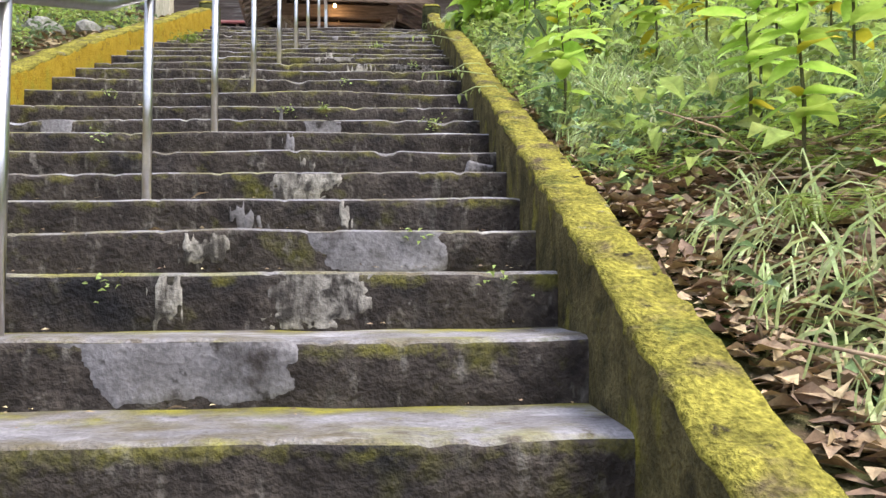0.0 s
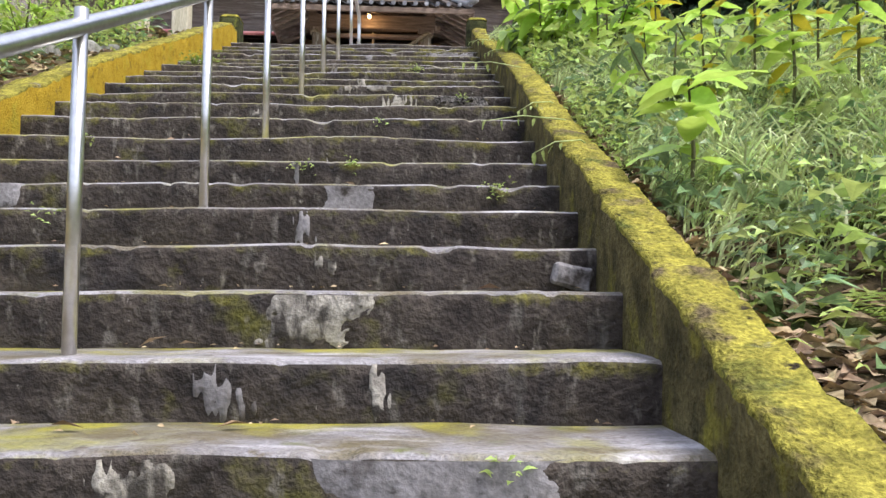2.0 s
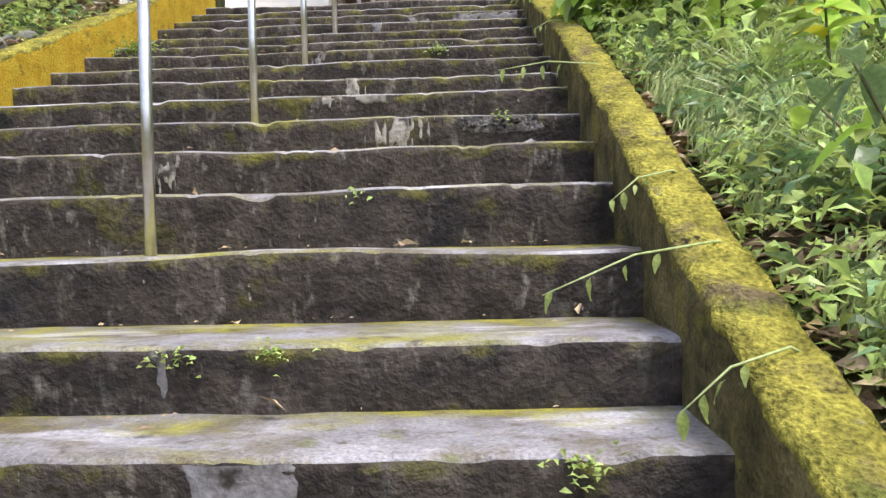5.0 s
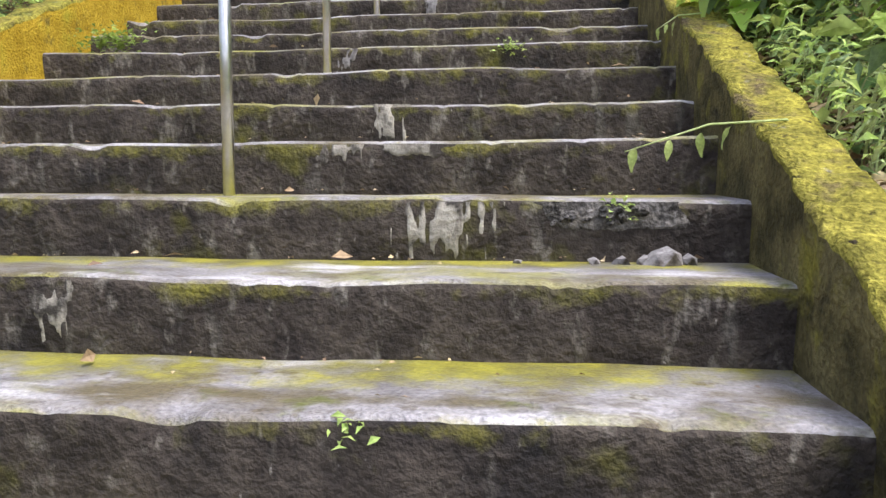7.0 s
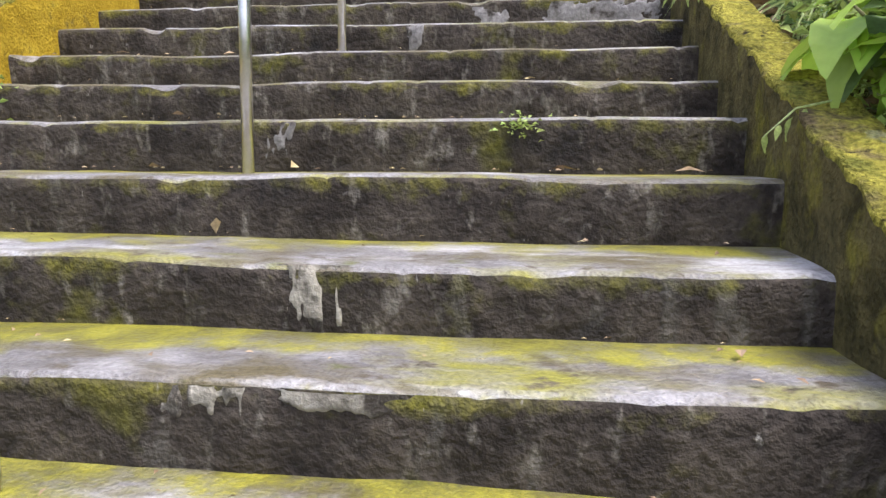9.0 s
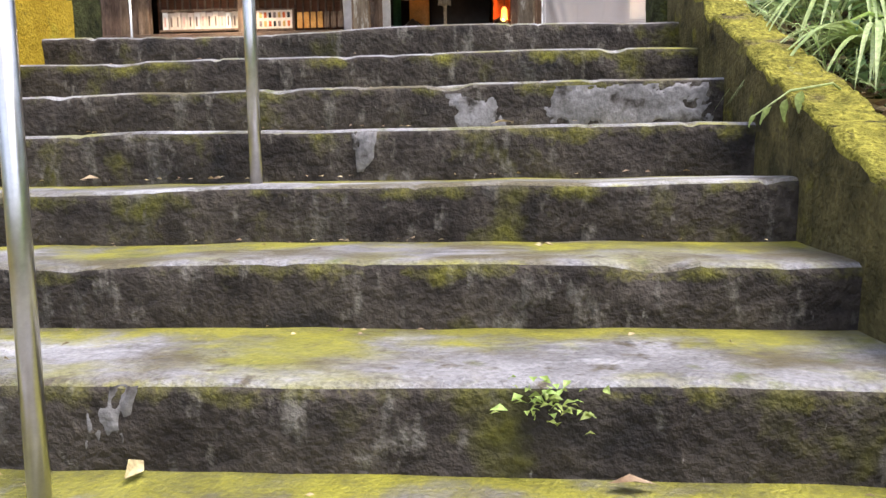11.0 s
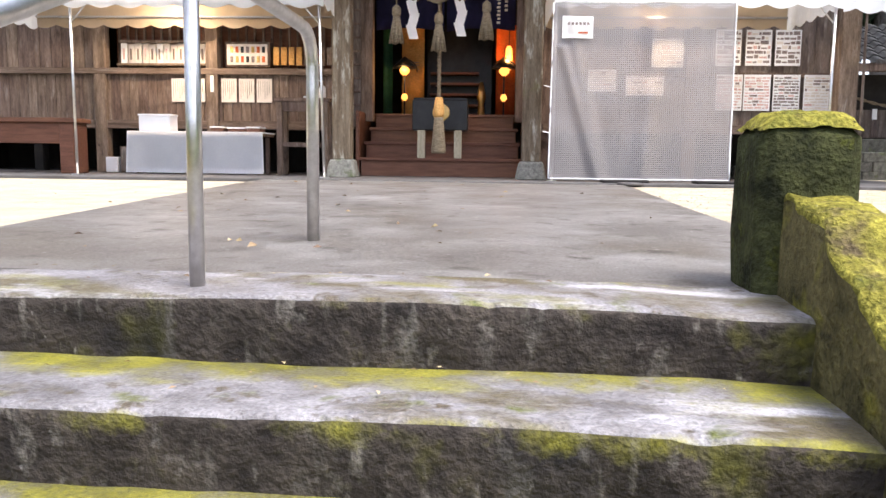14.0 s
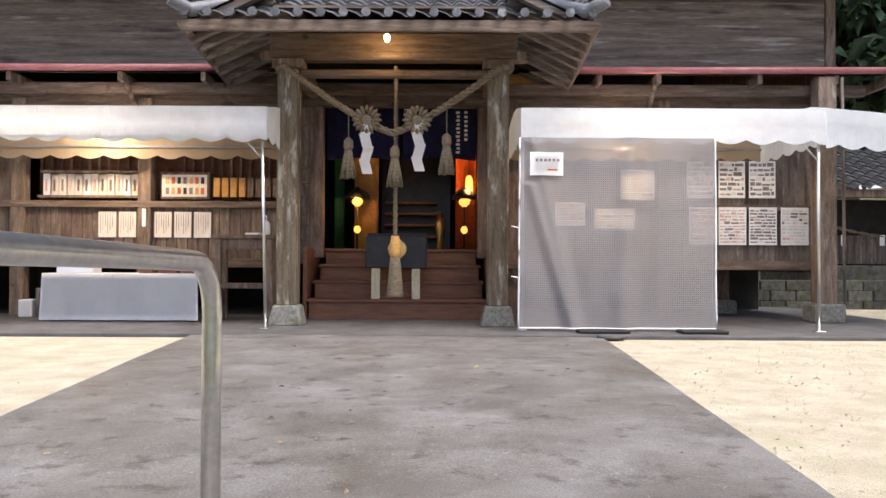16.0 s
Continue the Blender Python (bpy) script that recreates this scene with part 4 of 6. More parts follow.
for u in (-0.30, 0.37):
    bm = bmesh.new()
    x, z, w = 0.0, 0.0, 0.066
    for k in range(4):
        dx = 0.05 if k % 2 else -0.05
        vs = [bm.verts.new(q) for q in ((x - w, -0.004 * k, z), (x + w, -0.004 * k, z), (x + w + dx, -0.02 - 0.01 * (k % 2), z - 0.19), (x - w + dx, -0.02 - 0.01 * (k % 2), z - 0.19))]
        bm.faces.new(vs)
        x, z = x + dx * 1.25, z - 0.165
    bmesh.ops.solidify(bm, geom=bm.faces[:], thickness=0.003)
    solid("paper_streamer", bm, M_WHITE, "white zigzag folded paper streamer on the rope", "streamer", at(u, -0.26, hang(u) + 0.02), group="streamers")
bell = thing("bell_rope", "long plaited bell rope with a woven tassel", "rope", at(0.03, 0.02, 0))
for bm in twisted([(0, 0, z) for z in lin(3.50, 1.05, 12)], 0.035, 3, 0.8, 120):
    part("strand", bm, M_ROPE, bell)
part("grip", lathe([(0.05, 1.28), (0.075, 1.15), (0.08, 1.05), (0.06, 0.98)], 14), M_ORANGE, bell, "ochre cloth wrapping")
part("woven_end", lathe([(0.06, 1.02), (0.075, 0.9), (0.11, 0.50), (0.10, 0.47)], 16), M_ROPE, bell, "pale woven rope end")
lamp = thing("ceiling_lamp", "bare glowing bulb under the porch eave", "lamp", at(-0.06, -0.45, 3.75))
part("bulb", lathe([(0.02, 0.08), (0.035, 0.04), (0.042, 0.01), (0.025, -0.03), (0.005, -0.035)], 14), M_BULB, lamp, smooth=True)
part("socket", lathe([(0.04, 0.16), (0.045, 0.08), (0.03, 0.06)], 12), M_BLACK, lamp)
# Last two fill the tents; the left one is added, without a known source.
for (u, v, z, e, c) in ((-0.06, -0.45, 3.66, 7, (1.0, 0.62, 0.26)), (-0.74, 2.25, 1.95, 10, (1.0, 0.5, 0.14)), (1.08, 2.4, 2.15, 15, (1.0, 0.42, 0.1)), (-4.2, 0.6, 2.76, 130, (1.0, 0.74, 0.5)), (3.3, 0.5, 2.76, 95, (1.0, 0.74, 0.5))):
    pl_ = new("lamp_light", bpy.data.lights.new("lamp_light", "POINT"))
    pl_.data.energy, pl_.data.color, pl_.data.shadow_soft_size = e, c, 0.06
    pl_.matrix_basis = at(u, v, z)
    if e > 20:
        tl = thing("tent_fill_lamp", "warm bulb lamp set under the tent roof as fill light", "lamp", at(u, v, z), group="tent lamps")
        part("bulb", lathe([(0.02, 0.10), (0.05, 0.06), (0.055, 0.03), (0.03, -0.0), (0.005, -0.005)], 12), M_BULB, tl)
        part("cord", tube([(0, 0, 0.08), (0, 0, 0.15)], 0.008, 6), M_BLACK, tl)

# ---- tents ----
def scallop(u, z):
    return z - 0.02 - 0.055 * abs(math.sin(u * 8.0))


def tent(name, u0, u1, label, v0=-0.85, v1=1.15, right_wing=False):
    tn = thing(name, label, "tent", BW, group="festival tents")
    top = sheet(lin(u0, u1, 40), lin(0, 1, 9), lambda u, t: Vector((u, v0 + (v1 - v0) * t, 2.80 + 0.14 * math.sin(math.pi * t) + 0.02 * math.sin(u * 1.9) * math.sin(math.pi * t) + 0.012 * nz(u * 2, t * 3))), 0.004)
    part("roof_sheet", top, M_CANVAS, tn)
    part("front_valance", sheet(lin(u0, u1, 220), [0, 0.5, 1], lambda u, t: Vector((u, v0 - 0.01 - 0.015 * math.sin(u * 8) * t, 2.81 + t * (scallop(u, 2.45) - 2.81))), 0.004), M_CANVAS, tn)
    part("back_valance", sheet(lin(u0, u1, 220), [0, 1], lambda u, t: Vector((u, v1, 2.80 + t * (scallop(u, 2.50) - 2.80))), 0.004), M_CREAM, tn, "scalloped valance tinted cream like backlit canvas")
    for uu in (u0, u1):
        part("side_valance", sheet(lin(v0, v1, 90), [0, 1], lambda v, t, uu=uu: Vector((uu, v, 2.80 + t * (scallop(v, 2.46) - 2.80) + (1 - t) * 0.14 * math.sin(math.pi * (v - v0) / (v1 - v0)))), 0.004), M_CANVAS, tn)
    part("front_bar", tube([(u0, v0 + 0.03, 2.44), (u1, v0 + 0.03, 2.44)], 0.019, 8), M_STEEL, tn)
    part("back_bar", tube([(u0, v1 - 0.03, 2.60), (u1, v1 - 0.03, 2.60)], 0.019, 8), M_STEEL, tn)
    return tn


def pole(tn, u, v, lean=0.0, z1=2.45):
    ob = part("pole", tube([(u, v, GZ + 0.03), (u + lean, v, z1)], 0.019, 10), M_STEEL, tn)
    part("foot_plate", box(u - 0.06, u + 0.06, v - 0.06, v + 0.06, GZ + 0.02, GZ + 0.035, 0.003), M_STEEL, ob)
    part("brace", tube([(u + lean, v, 2.18), (u + lean + (0.22 if u < -4 or 2 > u > 0 else -0.22), v, 2.43)], 0.011, 6), M_STEEL, tn)


lt = tent("tent", -6.6, -1.47, "white canvas festival tent with scalloped valance")
pole(lt, -1.49, -0.78, -0.06)
pole(lt, -4.98, -0.80, -0.02)
pole(lt, -6.3, -0.80)
rt = tent("tent", 1.60, 5.30, "white canvas festival tent with a mesh front")
pole(rt, 1.62, -0.78)
pole(rt, 5.22, -0.80)
wing = thing("tent", "white canvas tent side reaching past the pillar", "tent", BW, group="festival tents")
part("roof_sheet", sheet(lin(5.31, 8.0, 16), lin(0, 1, 5), lambda u, t: Vector((u, -0.80 + 0.35 * (u - 5.3) + 1.6 * t, 2.84 + 0.12 * math.sin(math.pi * t))), 0.004), M_CANVAS, wing)
part("front_valance", sheet(lin(5.31, 8.0, 120), [0, 0.4, 1], lambda u, t: Vector((u, -0.81 + 0.35 * (u - 5.3), 2.83 + t * (scallop(u, 2.42) - 2.83))), 0.004), M_CANVAS, wing)
part("front_bar", tube([(5.31, -0.78, 2.42), (8.0, 0.15, 2.42)], 0.019, 8), M_STEEL, wing)

# translucent mesh sheet hung on the right tent
M_MESH = bpy.data.materials.new("mesh_plastic")
M_MESH.use_nodes = True
nt = M_MESH.node_tree
pb = nt.nodes["Principled BSDF"]
pb.inputs["Base Color"].default_value, pb.inputs["Roughness"].default_value = (0.34, 0.315, 0.31, 1), 0.22
tcm = nt.nodes.new("ShaderNodeTexCoord")
mpm = nt.nodes.new("ShaderNodeMapping")
mpm.inputs[1].default_value = (0, 0, 0)
nt.links.new(tcm.outputs["Object"], mpm.inputs[0])
bt = nt.nodes.new("ShaderNodeTexBrick")
bt.offset = 0.0
bt.inputs["Scale"].default_value = 1.0
bt.inputs["Brick Width"].default_value, bt.inputs["Row Height"].default_value, bt.inputs["Mortar Size"].default_value = 0.026, 0.026, 0.007
mpm.inputs[2].default_value = (radians(90), 0, 0)
nt.links.new(mpm.outputs[0], bt.inputs["Vector"])
mrm = nt.nodes.new("ShaderNodeMapRange")
mrm.inputs[3].default_value, mrm.inputs[4].default_value = 0.58, 0.22
nt.links.new(bt.outputs["Fac"], mrm.inputs[0])
trm = nt.nodes.new("ShaderNodeBsdfTransparent")
trm.inputs[0].default_value = (0.86, 0.82, 0.80, 1)
mxm = nt.nodes.new("ShaderNodeMixShader")
nt.links.new(mrm.outputs[0], mxm.inputs[0])
nt.links.new(pb.outputs[0], mxm.inputs[1])
nt.links.new(trm.outputs[0], mxm.inputs[2])
nt.links.new(mxm.outputs[0], nt.nodes["Material Output"].inputs[0])


def drape_place(u, z):
    t = (u - 1.58) / 2.35
    fold = 0.045 * math.exp(-((t - 0.08 - 0.22 * (2.3 - z) / 2.2) / 0.035) ** 2) + 0.045 * math.exp(-((t - 0.03 - 0.12 * (2.1 - z)) / 0.03) ** 2) * (z < 1.9)
    fold += 0.07 * math.exp(-((t - 0.52 - 0.02 * z) / 0.06) ** 2) + 0.02 * math.sin(t * 17 + z) * 0.5 + 0.015 * nz(t * 5, z * 2)
    return Vector((u + 0.03 * (2.3 - z) / 2.2 * (t - 0.4), -0.90 - fold, z))


curtain = thing("mesh_curtain", "translucent gridded plastic sheet hung from the tent", "curtain", BW)
cs = part("plastic_sheet", sheet(lin(1.58, 3.93, 110), lin(0.15, 2.44, 70), drape_place), M_MESH, curtain, smooth=True)
for pts in ([drape_place(1.58, z) for z in lin(0.15, 2.44, 20)], [drape_place(3.93, z) for z in lin(0.15, 2.44, 20)], [drape_place(u, 0.15) for u in lin(1.58, 3.93, 40)]):
    part("hem", tube(pts, 0.011, 6), M_WHITE, curtain, "white hem tape")
for z in (0.75, 1.35):
    part("tie", tube([(1.58, -0.9, z), (1.48, -0.95, z + 0.02)], 0.008, 5), M_WHITE, curtain)
nb = thing("paper_notice", "white printed notice taped to the plastic sheet", "notice", BW)
part("page", sheet(lin(1.70, 2.10, 6), lin(1.98, 2.26, 5), lambda u, z: drape_place(u, z) + Vector((0, -0.03, 0)), 0.003), M_WHITE, nb)
part("red_mark", box(1.90, 2.02, -1.012, -1.006, 2.03, 2.05, 0), M_RED, nb, "red printed mark")
for k in range(6):
    part("print", box(1.76 + k * 0.05, 1.79 + k * 0.05, -1.012, -1.006, 2.14, 2.17, 0), M_INK, nb, "grey print")
for u, w in ((2.55, 0.3), (3.72, 0.27)):
    solid("weight_block", box(u - w, u + w, -1.2, -0.92, GZ + 0.02, 0.15, 0.02), M_DARK, "dark green weight block on the tent foot", "block", BW, group="weights")
solid("drain_cover", lathe([(0.16, 0), (0.16, 0.03), (0.13, 0.035)], 18), M_APRON, "small dark drain cover by the path", "cover", at(2.55, -1.5, GZ))

# far post at the hall corner
fp = thing("corner_pillar", "square weathered corner post on a stone foot", "pillar", at(6.15, 1.0, 0))
part("shaft", box(-0.13, 0.13, -0.13, 0.13, 0.36, 3.62), M_WOOD, fp)
part("plinth", box(-0.22, 0.22, -0.22, 0.22, GZ, 0.37, 0.03), M_STONE, fp)
part("downpipe", tube([(0.22, -0.16, 0.4), (0.19, -0.16, 3.6)], 0.022, 8), M_BOARD, fp)

# posters
rp = random.Random(5)


def poster(u, v, z, w, h, tint, lines=9):
    ob = thing("poster", "printed event poster pinned to the hall wall", "poster", at(u, v, z), group="posters")
    part("page", box(0, w, -0.004, 0, 0, h, 0), M_WHITE, ob)
    for k in range(lines):
        zz = h - 0.03 - (k + 0.7) * (h - 0.05) / lines
        x = 0.02
        while x < w - 0.05:
            ww = rp.uniform(0.03, 0.13)
            part("print", box(x, min(x + ww, w - 0.02), -0.007, -0.0045, zz, zz + (h - 0.05) / lines * rp.uniform(0.3, 0.8), 0), tint if rp.random() < 0.7 else rp.choice([M_INK, M_PINK, M_PAPER]), ob)
            x += ww + 0.015


for i, u in enumerate((4.35, 4.82, 5.28)):
    poster(u, 1.54, 1.93, 0.40, 0.56, (M_INK, M_INK, M_INK)[i], 7)
for i, u in enumerate((4.38, 4.82, 5.28, 5.76)):
    poster(u, 1.54, 1.22, 0.42, 0.57, (M_PINK, M_PINK, M_INK, M_PAPER)[i], 11)
for u, z, w, h in ((2.35, 1.5, 0.45, 0.35), (2.95, 1.45, 0.6, 0.3), (3.35, 1.9, 0.5, 0.45)):
    poster(u, 1.54, z, w, h, M_PAPER, 5)
for u, w in ((-4.57, 0.27), (-4.26, 0.26), (-3.72, 0.26), (-3.42, 0.26), (-3.12, 0.26)):
    ob = thing("notice_sheet", "white sheet of fine writing pinned to boards", "notice", at(u, 1.575, 1.29), group="notice sheets")
    part("page", box(0, w, -0.003, 0, 0, 0.39, 0), M_PAPER, ob)
    for k in range(6):
        part("print", box(0.03 + k * 0.036, 0.036 + k * 0.036, -0.006, -0.0035, 0.06 + 0.05 * (k % 3), 0.35, 0), M_BOARD, ob)
solid("thermometer", box(-3.88, -3.82, 1.49, 1.508, 1.45, 1.72, 0.008), M_WHITE, "small white thermometer on the wall post", "thermometer", BW)

# display of cards in the opening
def card_rack(u0, u1, z0, z1, label, n):
    ob = thing("card_rack", label, "display", BW, group="display racks")
    part("tray", box(u0 - 0.03, u1 + 0.03, 1.62, 1.86, z0 - 0.04, z0, 0.006), M_WOOD, ob)
    part("backing", box(u0, u1, 1.80, 1.83, z0, z1, 0.004), M_PAPER, ob)
    w = (u1 - u0) / n
    for k in range(n):
        c = box(u0 + k * w + 0.008, u0 + (k + 1) * w - 0.008, 1.72 + 0.02 * (k % 2), 1.735 + 0.02 * (k % 2), z0, z1 - 0.03 * (k % 3 == 1), 0.002)
        part("card", c, M_PAPER if k % 5 else M_WHITE, ob)
        part("print", box(u0 + (k + 0.35) * w, u0 + (k + 0.6) * w, 1.714, 1.718, z0 + 0.07, z1 - 0.09, 0), M_BOARD if k % 3 else M_PINK, ob)
    part("top_bar", box(u0 - 0.03, u1 + 0.03, 1.70, 1.80, z1 + 0.01, z1 + 0.05, 0.005), M_WOOD, ob)


card_rack(-5.50, -4.02, 1.93, 2.27, "rows of white paper cards in a wooden rack", 12)
ch = thing("charm_case", "shallow case of small charms on white card", "display", BW)
part("case_frame", box(-3.70, -2.93, 1.72, 1.86, 1.88, 2.30, 0.01), M_WOOD, ch)
part("card", box(-3.66, -2.97, 1.705, 1.722, 1.92, 2.26, 0), M_PAPER, ch)
for r in range(2):
    for k in range(7):
        part("charm", box(-3.60 + k * 0.09, -3.55 + k * 0.09, 1.696, 1.704, 1.96 + r * 0.16, 2.06 + r * 0.16, 0.004), (M_INK, M_GOLD, M_RED, M_BLACK)[(k + r) % 4], ch)
for i in range(8):
    solid("wooden_tablet", box(-2.88 + i * 0.13, -2.78 + i * 0.13, 1.74, 1.77, 1.92, 2.22, 0.006), M_ORANGE if i < 4 else M_WOOD, "thin wooden votive tablet leaning in a row", "tablet", BW, group="votive tablets")

# ---- furniture under the left tent ----
tb = thing("cloth_table", "long table covered by a white cloth to the floor", "table", BW)
part("tabletop", box(-4.74, -2.68, 0.34, 1.0, 0.70, 0.74, 0.006), M_WOOD, tb)
part("tablecloth", sheet(lin(-4.77, -2.66, 60), lin(0, 1, 8), lambda u, t: Vector((u + (0.02 if u > -3.7 else -0.02) * t, 0.30 - 0.02 * math.sin(u * 9) * t - 0.01 * t, 0.76 - 0.63 * t)), 0.005), M_CLOTH, tb, "white cloth with soft folds")
part("cloth_top", box(-4.77, -2.66, 0.30, 1.02, 0.745, 0.762, 0.005), M_CLOTH, tb)
for u in (-4.66, -2.76):
    for v in (0.42, 0.92):
        part("leg", box(u - 0.03, u + 0.03, v - 0.03, v + 0.03, GZ + 0.02, 0.7), M_WOOD, tb)
for u, w, h, m_, lb in ((-4.40, 0.50, 0.24, M_CLOTH, "clear plastic storage box on the table"), (-3.42, 0.2, 0.06, M_REDWOOD, "flat wooden tray on the table"), (-3.12, 0.26, 0.05, M_REDWOOD, "flat wooden tray on the table"), (-2.85, 0.2, 0.06, M_REDWOOD, "flat wooden tray on the table")):
    tr_ = thing("storage_box" if h > 0.1 else "tray", lb, "box" if h > 0.1 else "tray", at(u, 0.6, 0.762))
    part("base", box(-w / 2, w / 2, -0.15, 0.15, 0, h, 0.012), m_, tr_)
    part("lid" if h > 0.1 else "paper", box(-w / 2 - 0.01, w / 2 + 0.01, -0.16, 0.16, h, h + 0.025, 0.006), M_WHITE if h < 0.1 else m_, tr_)
st = thing("wooden_stand", "narrow dark wooden stand with a shelf", "stand", BW)
part("tabletop", box(-2.60, -1.72, 0.72, 1.15, 1.25, 1.31, 0.01), M_WOOD, st)
part("shelf", box(-2.5, -1.8, 0.76, 1.1, 0.55, 0.62, 0.006), M_WOOD, st)
part("apron_board", box(-2.52, -1.8, 0.76, 0.79, 1.10, 1.25, 0.006), M_WOOD, st)
for u in (-2.52, -1.79):
    for v in (0.78, 1.09):
        part("leg", box(u - 0.045, u + 0.045, v - 0.045, v + 0.045, GZ + 0.02, 1.25, 0.008), M_WOOD, st)
bt_ = thing("pump_bottle", "clear sanitiser pump bottle on the stand", "bottle", at(-1.86, 0.86, 1.31))
part("body", lathe([(0.05, 0), (0.055, 0.02), (0.055, 0.16), (0.025, 0.2)], 16), M_CLOTH, bt_)
part("pump", tube([(0, 0, 0.2), (0, 0, 0.27), (-0.05, -0.02, 0.275)], 0.012, 8), M_WHITE, bt_, "white pump head")
solid("leaflet_pile", box(-2.15, -1.95, 0.8, 1.0, 1.31, 1.34, 0.004), M_WHITE, "small pile of white leaflets on the stand", "leaflets", BW)
bn_ = thing("bench", "long plain wooden bench by the hall wall", "bench", BW)
part("seat", box(-7.6, -5.35, -0.15, 0.35, 0.86, 0.93, 0.01), M_REDWOOD, bn_)
part("front_board", box(-7.5, -5.45, -0.10, -0.06, 0.55, 0.86, 0.008), M_REDWOOD, bn_)
for u in (-7.4, -5.5):
    part("leg", box(u - 0.11, u + 0.11, -0.12, 0.30, GZ + 0.02, 0.86, 0.012), M_REDWOOD, bn_)
for u, z, w, h in ((-5.15, GZ + 0.02, 0.12, 0.42), (-5.42, GZ + 0.02, 0.1, 0.25)):
    solid("storage_crate", box(u - w, u + w, 1.1, 1.4, z, z + h, 0.012), M_CLOTH if h < 0.3 else M_BOARD, "pale crate pushed under the hall floor", "crate", BW, group="crates")
solid("poster_board", box(-1.66, -1.50, 1.50, 1.53, 1.15, 1.65, 0.004), M_PAPER, "framed poster beside the porch steps", "poster", BW)

# ---- side shrine and wall beyond the right corner ----
sh = thing("side_shrine", "small timber side shrine with a dark tiled roof", "shrine", at(10.4, 6.2, 0.0))
part("wall", box(-1.9, 1.9, 0, 2.0, 0.9, 2.3), M_DARK, sh)
for i in range(24):
    part("board", box(-1.9 + i * 0.158, -1.75 + i * 0.158, -0.05, -0.01, 0.95, 1.55, 0.004), M_BOARD, sh)
for u in (-1.9, -0.3, 1.9):
    part("post", box(u - 0.08, u + 0.08, -0.10, 0.06, 0.3, 2.4), M_WOOD, sh)
tile_field("roof_tiles", -2.5, 2.5, -0.9, 2.45, 1.0, 3.5, rows=8, parent=sh, wave=0.3, material=M_TILE_D)
part("eave_beam", box(-2.5, 2.5, -0.85, -0.7, 2.28, 2.44), M_WOOD, sh)
part("base", box(-2.2, 2.2, -0.4, 2.2, 0.0, 0.92, 0.02), M_DSTONE, sh, "stone base wall")
r2 = thing("straw_rope", "thin straw rope hung across the side shrine", "rope", at(10.4, 6.2, 0.0))
for bm in twisted([(u, -0.3, 1.78 - 0.30 * (1 - (u / 1.9) ** 2)) for u in lin(-1.9, 1.9, 11)], 0.03, 2, 0.8, 80):
    part("strand", bm, M_ROPE, r2)
for u in (-1.5, -0.7, 0.5):
    solid("paper_streamer", box(u - 0.05, u + 0.05, -0.33, -0.325, 1.33, 1.55, 0), M_WHITE, "small white folded paper streamer on the rope", "streamer", at(10.4, 6.2, 0.0), group="streamers")
yw = thing("yard_wall", "low wall of dark stone blocks at the yard edge", "wall", at(9.5, 4.9, 0.0), kind="structure")
part("core", box(-3.2, 5.0, 0.03, 0.27, 0.0, 0.6, 0), M_DARK, yw)
for r in range(3):
    for i in range(16):
        part("block", box(-3.2 + i * 0.5 + 0.2 * (r % 2), -2.72 + i * 0.5 + 0.2 * (r % 2), 0, 0.3, 0.03 + r * 0.2, 0.226 + r * 0.2, 0.012), M_DSTONE, yw)

# ---- plants ----
rng = np.random.default_rng(7)


def unit(a):
    return a / np.maximum(np.linalg.norm(a, axis=1, keepdims=True), 1e-9)


def leaf_field(name, pos, way, length, width, material, label, category, droop=0.25, kind="stuff", parent=None):
    """Many small folded leaves: base at pos, pointing along way."""
    n = len(pos)
    way = unit(way)
    side = unit(np.cross(way, np.array([0, 0, 1.0]) + 0.4 * rng.normal(size=(n, 3))))
    up = np.cross(side, way)
    L, W = length[:, None], width[:, None]
    tip = pos + way * L + np.array([0, 0, -1.0]) * L * droop
    mid = pos + way * L * 0.5
    a, b = mid + side * W * 0.5 + up * W * 0.18, mid - side * W * 0.5 + up * W * 0.18
    v = np.stack([pos, a, mid, b, tip], 1).reshape(-1, 3)
    base = (np.arange(n) * 5)[:, None]
    f = np.concatenate([base + np.array(q) for q in ((0, 1, 2), (0, 2, 3), (1, 4, 2), (2, 4, 3))])
    ob = part(name, (v.tolist(), f.tolist()), material, parent)
    return tagged(ob, label, category, kind=kind) if not parent else ob


def blade_field(name, pos, way, length, width, material, label, category):
    """Curved grass blades of three joints."""
    n = len(pos)
    way = unit(way)
    side = unit(np.cross(way, rng.normal(size=(n, 3))))
    flat = way * np.array([1, 1, 0.0])
    L, W = length[:, None], width[:, None]
    p1 = pos + way * L * 0.5
    p2 = p1 + (way * 0.35 + flat * 0.6) * L * 0.5
    tip = p2 + (flat * 0.8 + np.array([0, 0, -0.35])) * L * 0.3
    v = np.stack([pos - side * W * 0.4, pos + side * W * 0.4, p1 - side * W * 0.5, p1 + side * W * 0.5, p2 - side * W * 0.35, p2 + side * W * 0.35, tip], 1).reshape(-1, 3)
    base = (np.arange(n) * 7)[:, None]
    f3 = (base + np.array((4, 5, 6))).tolist()
    f4 = np.concatenate([base + np.array((0, 1, 3, 2)), base + np.array((2, 3, 5, 4))]).tolist()
    return tagged(part(name, (v.tolist(), f4 + f3), material), label, category, kind="stuff")


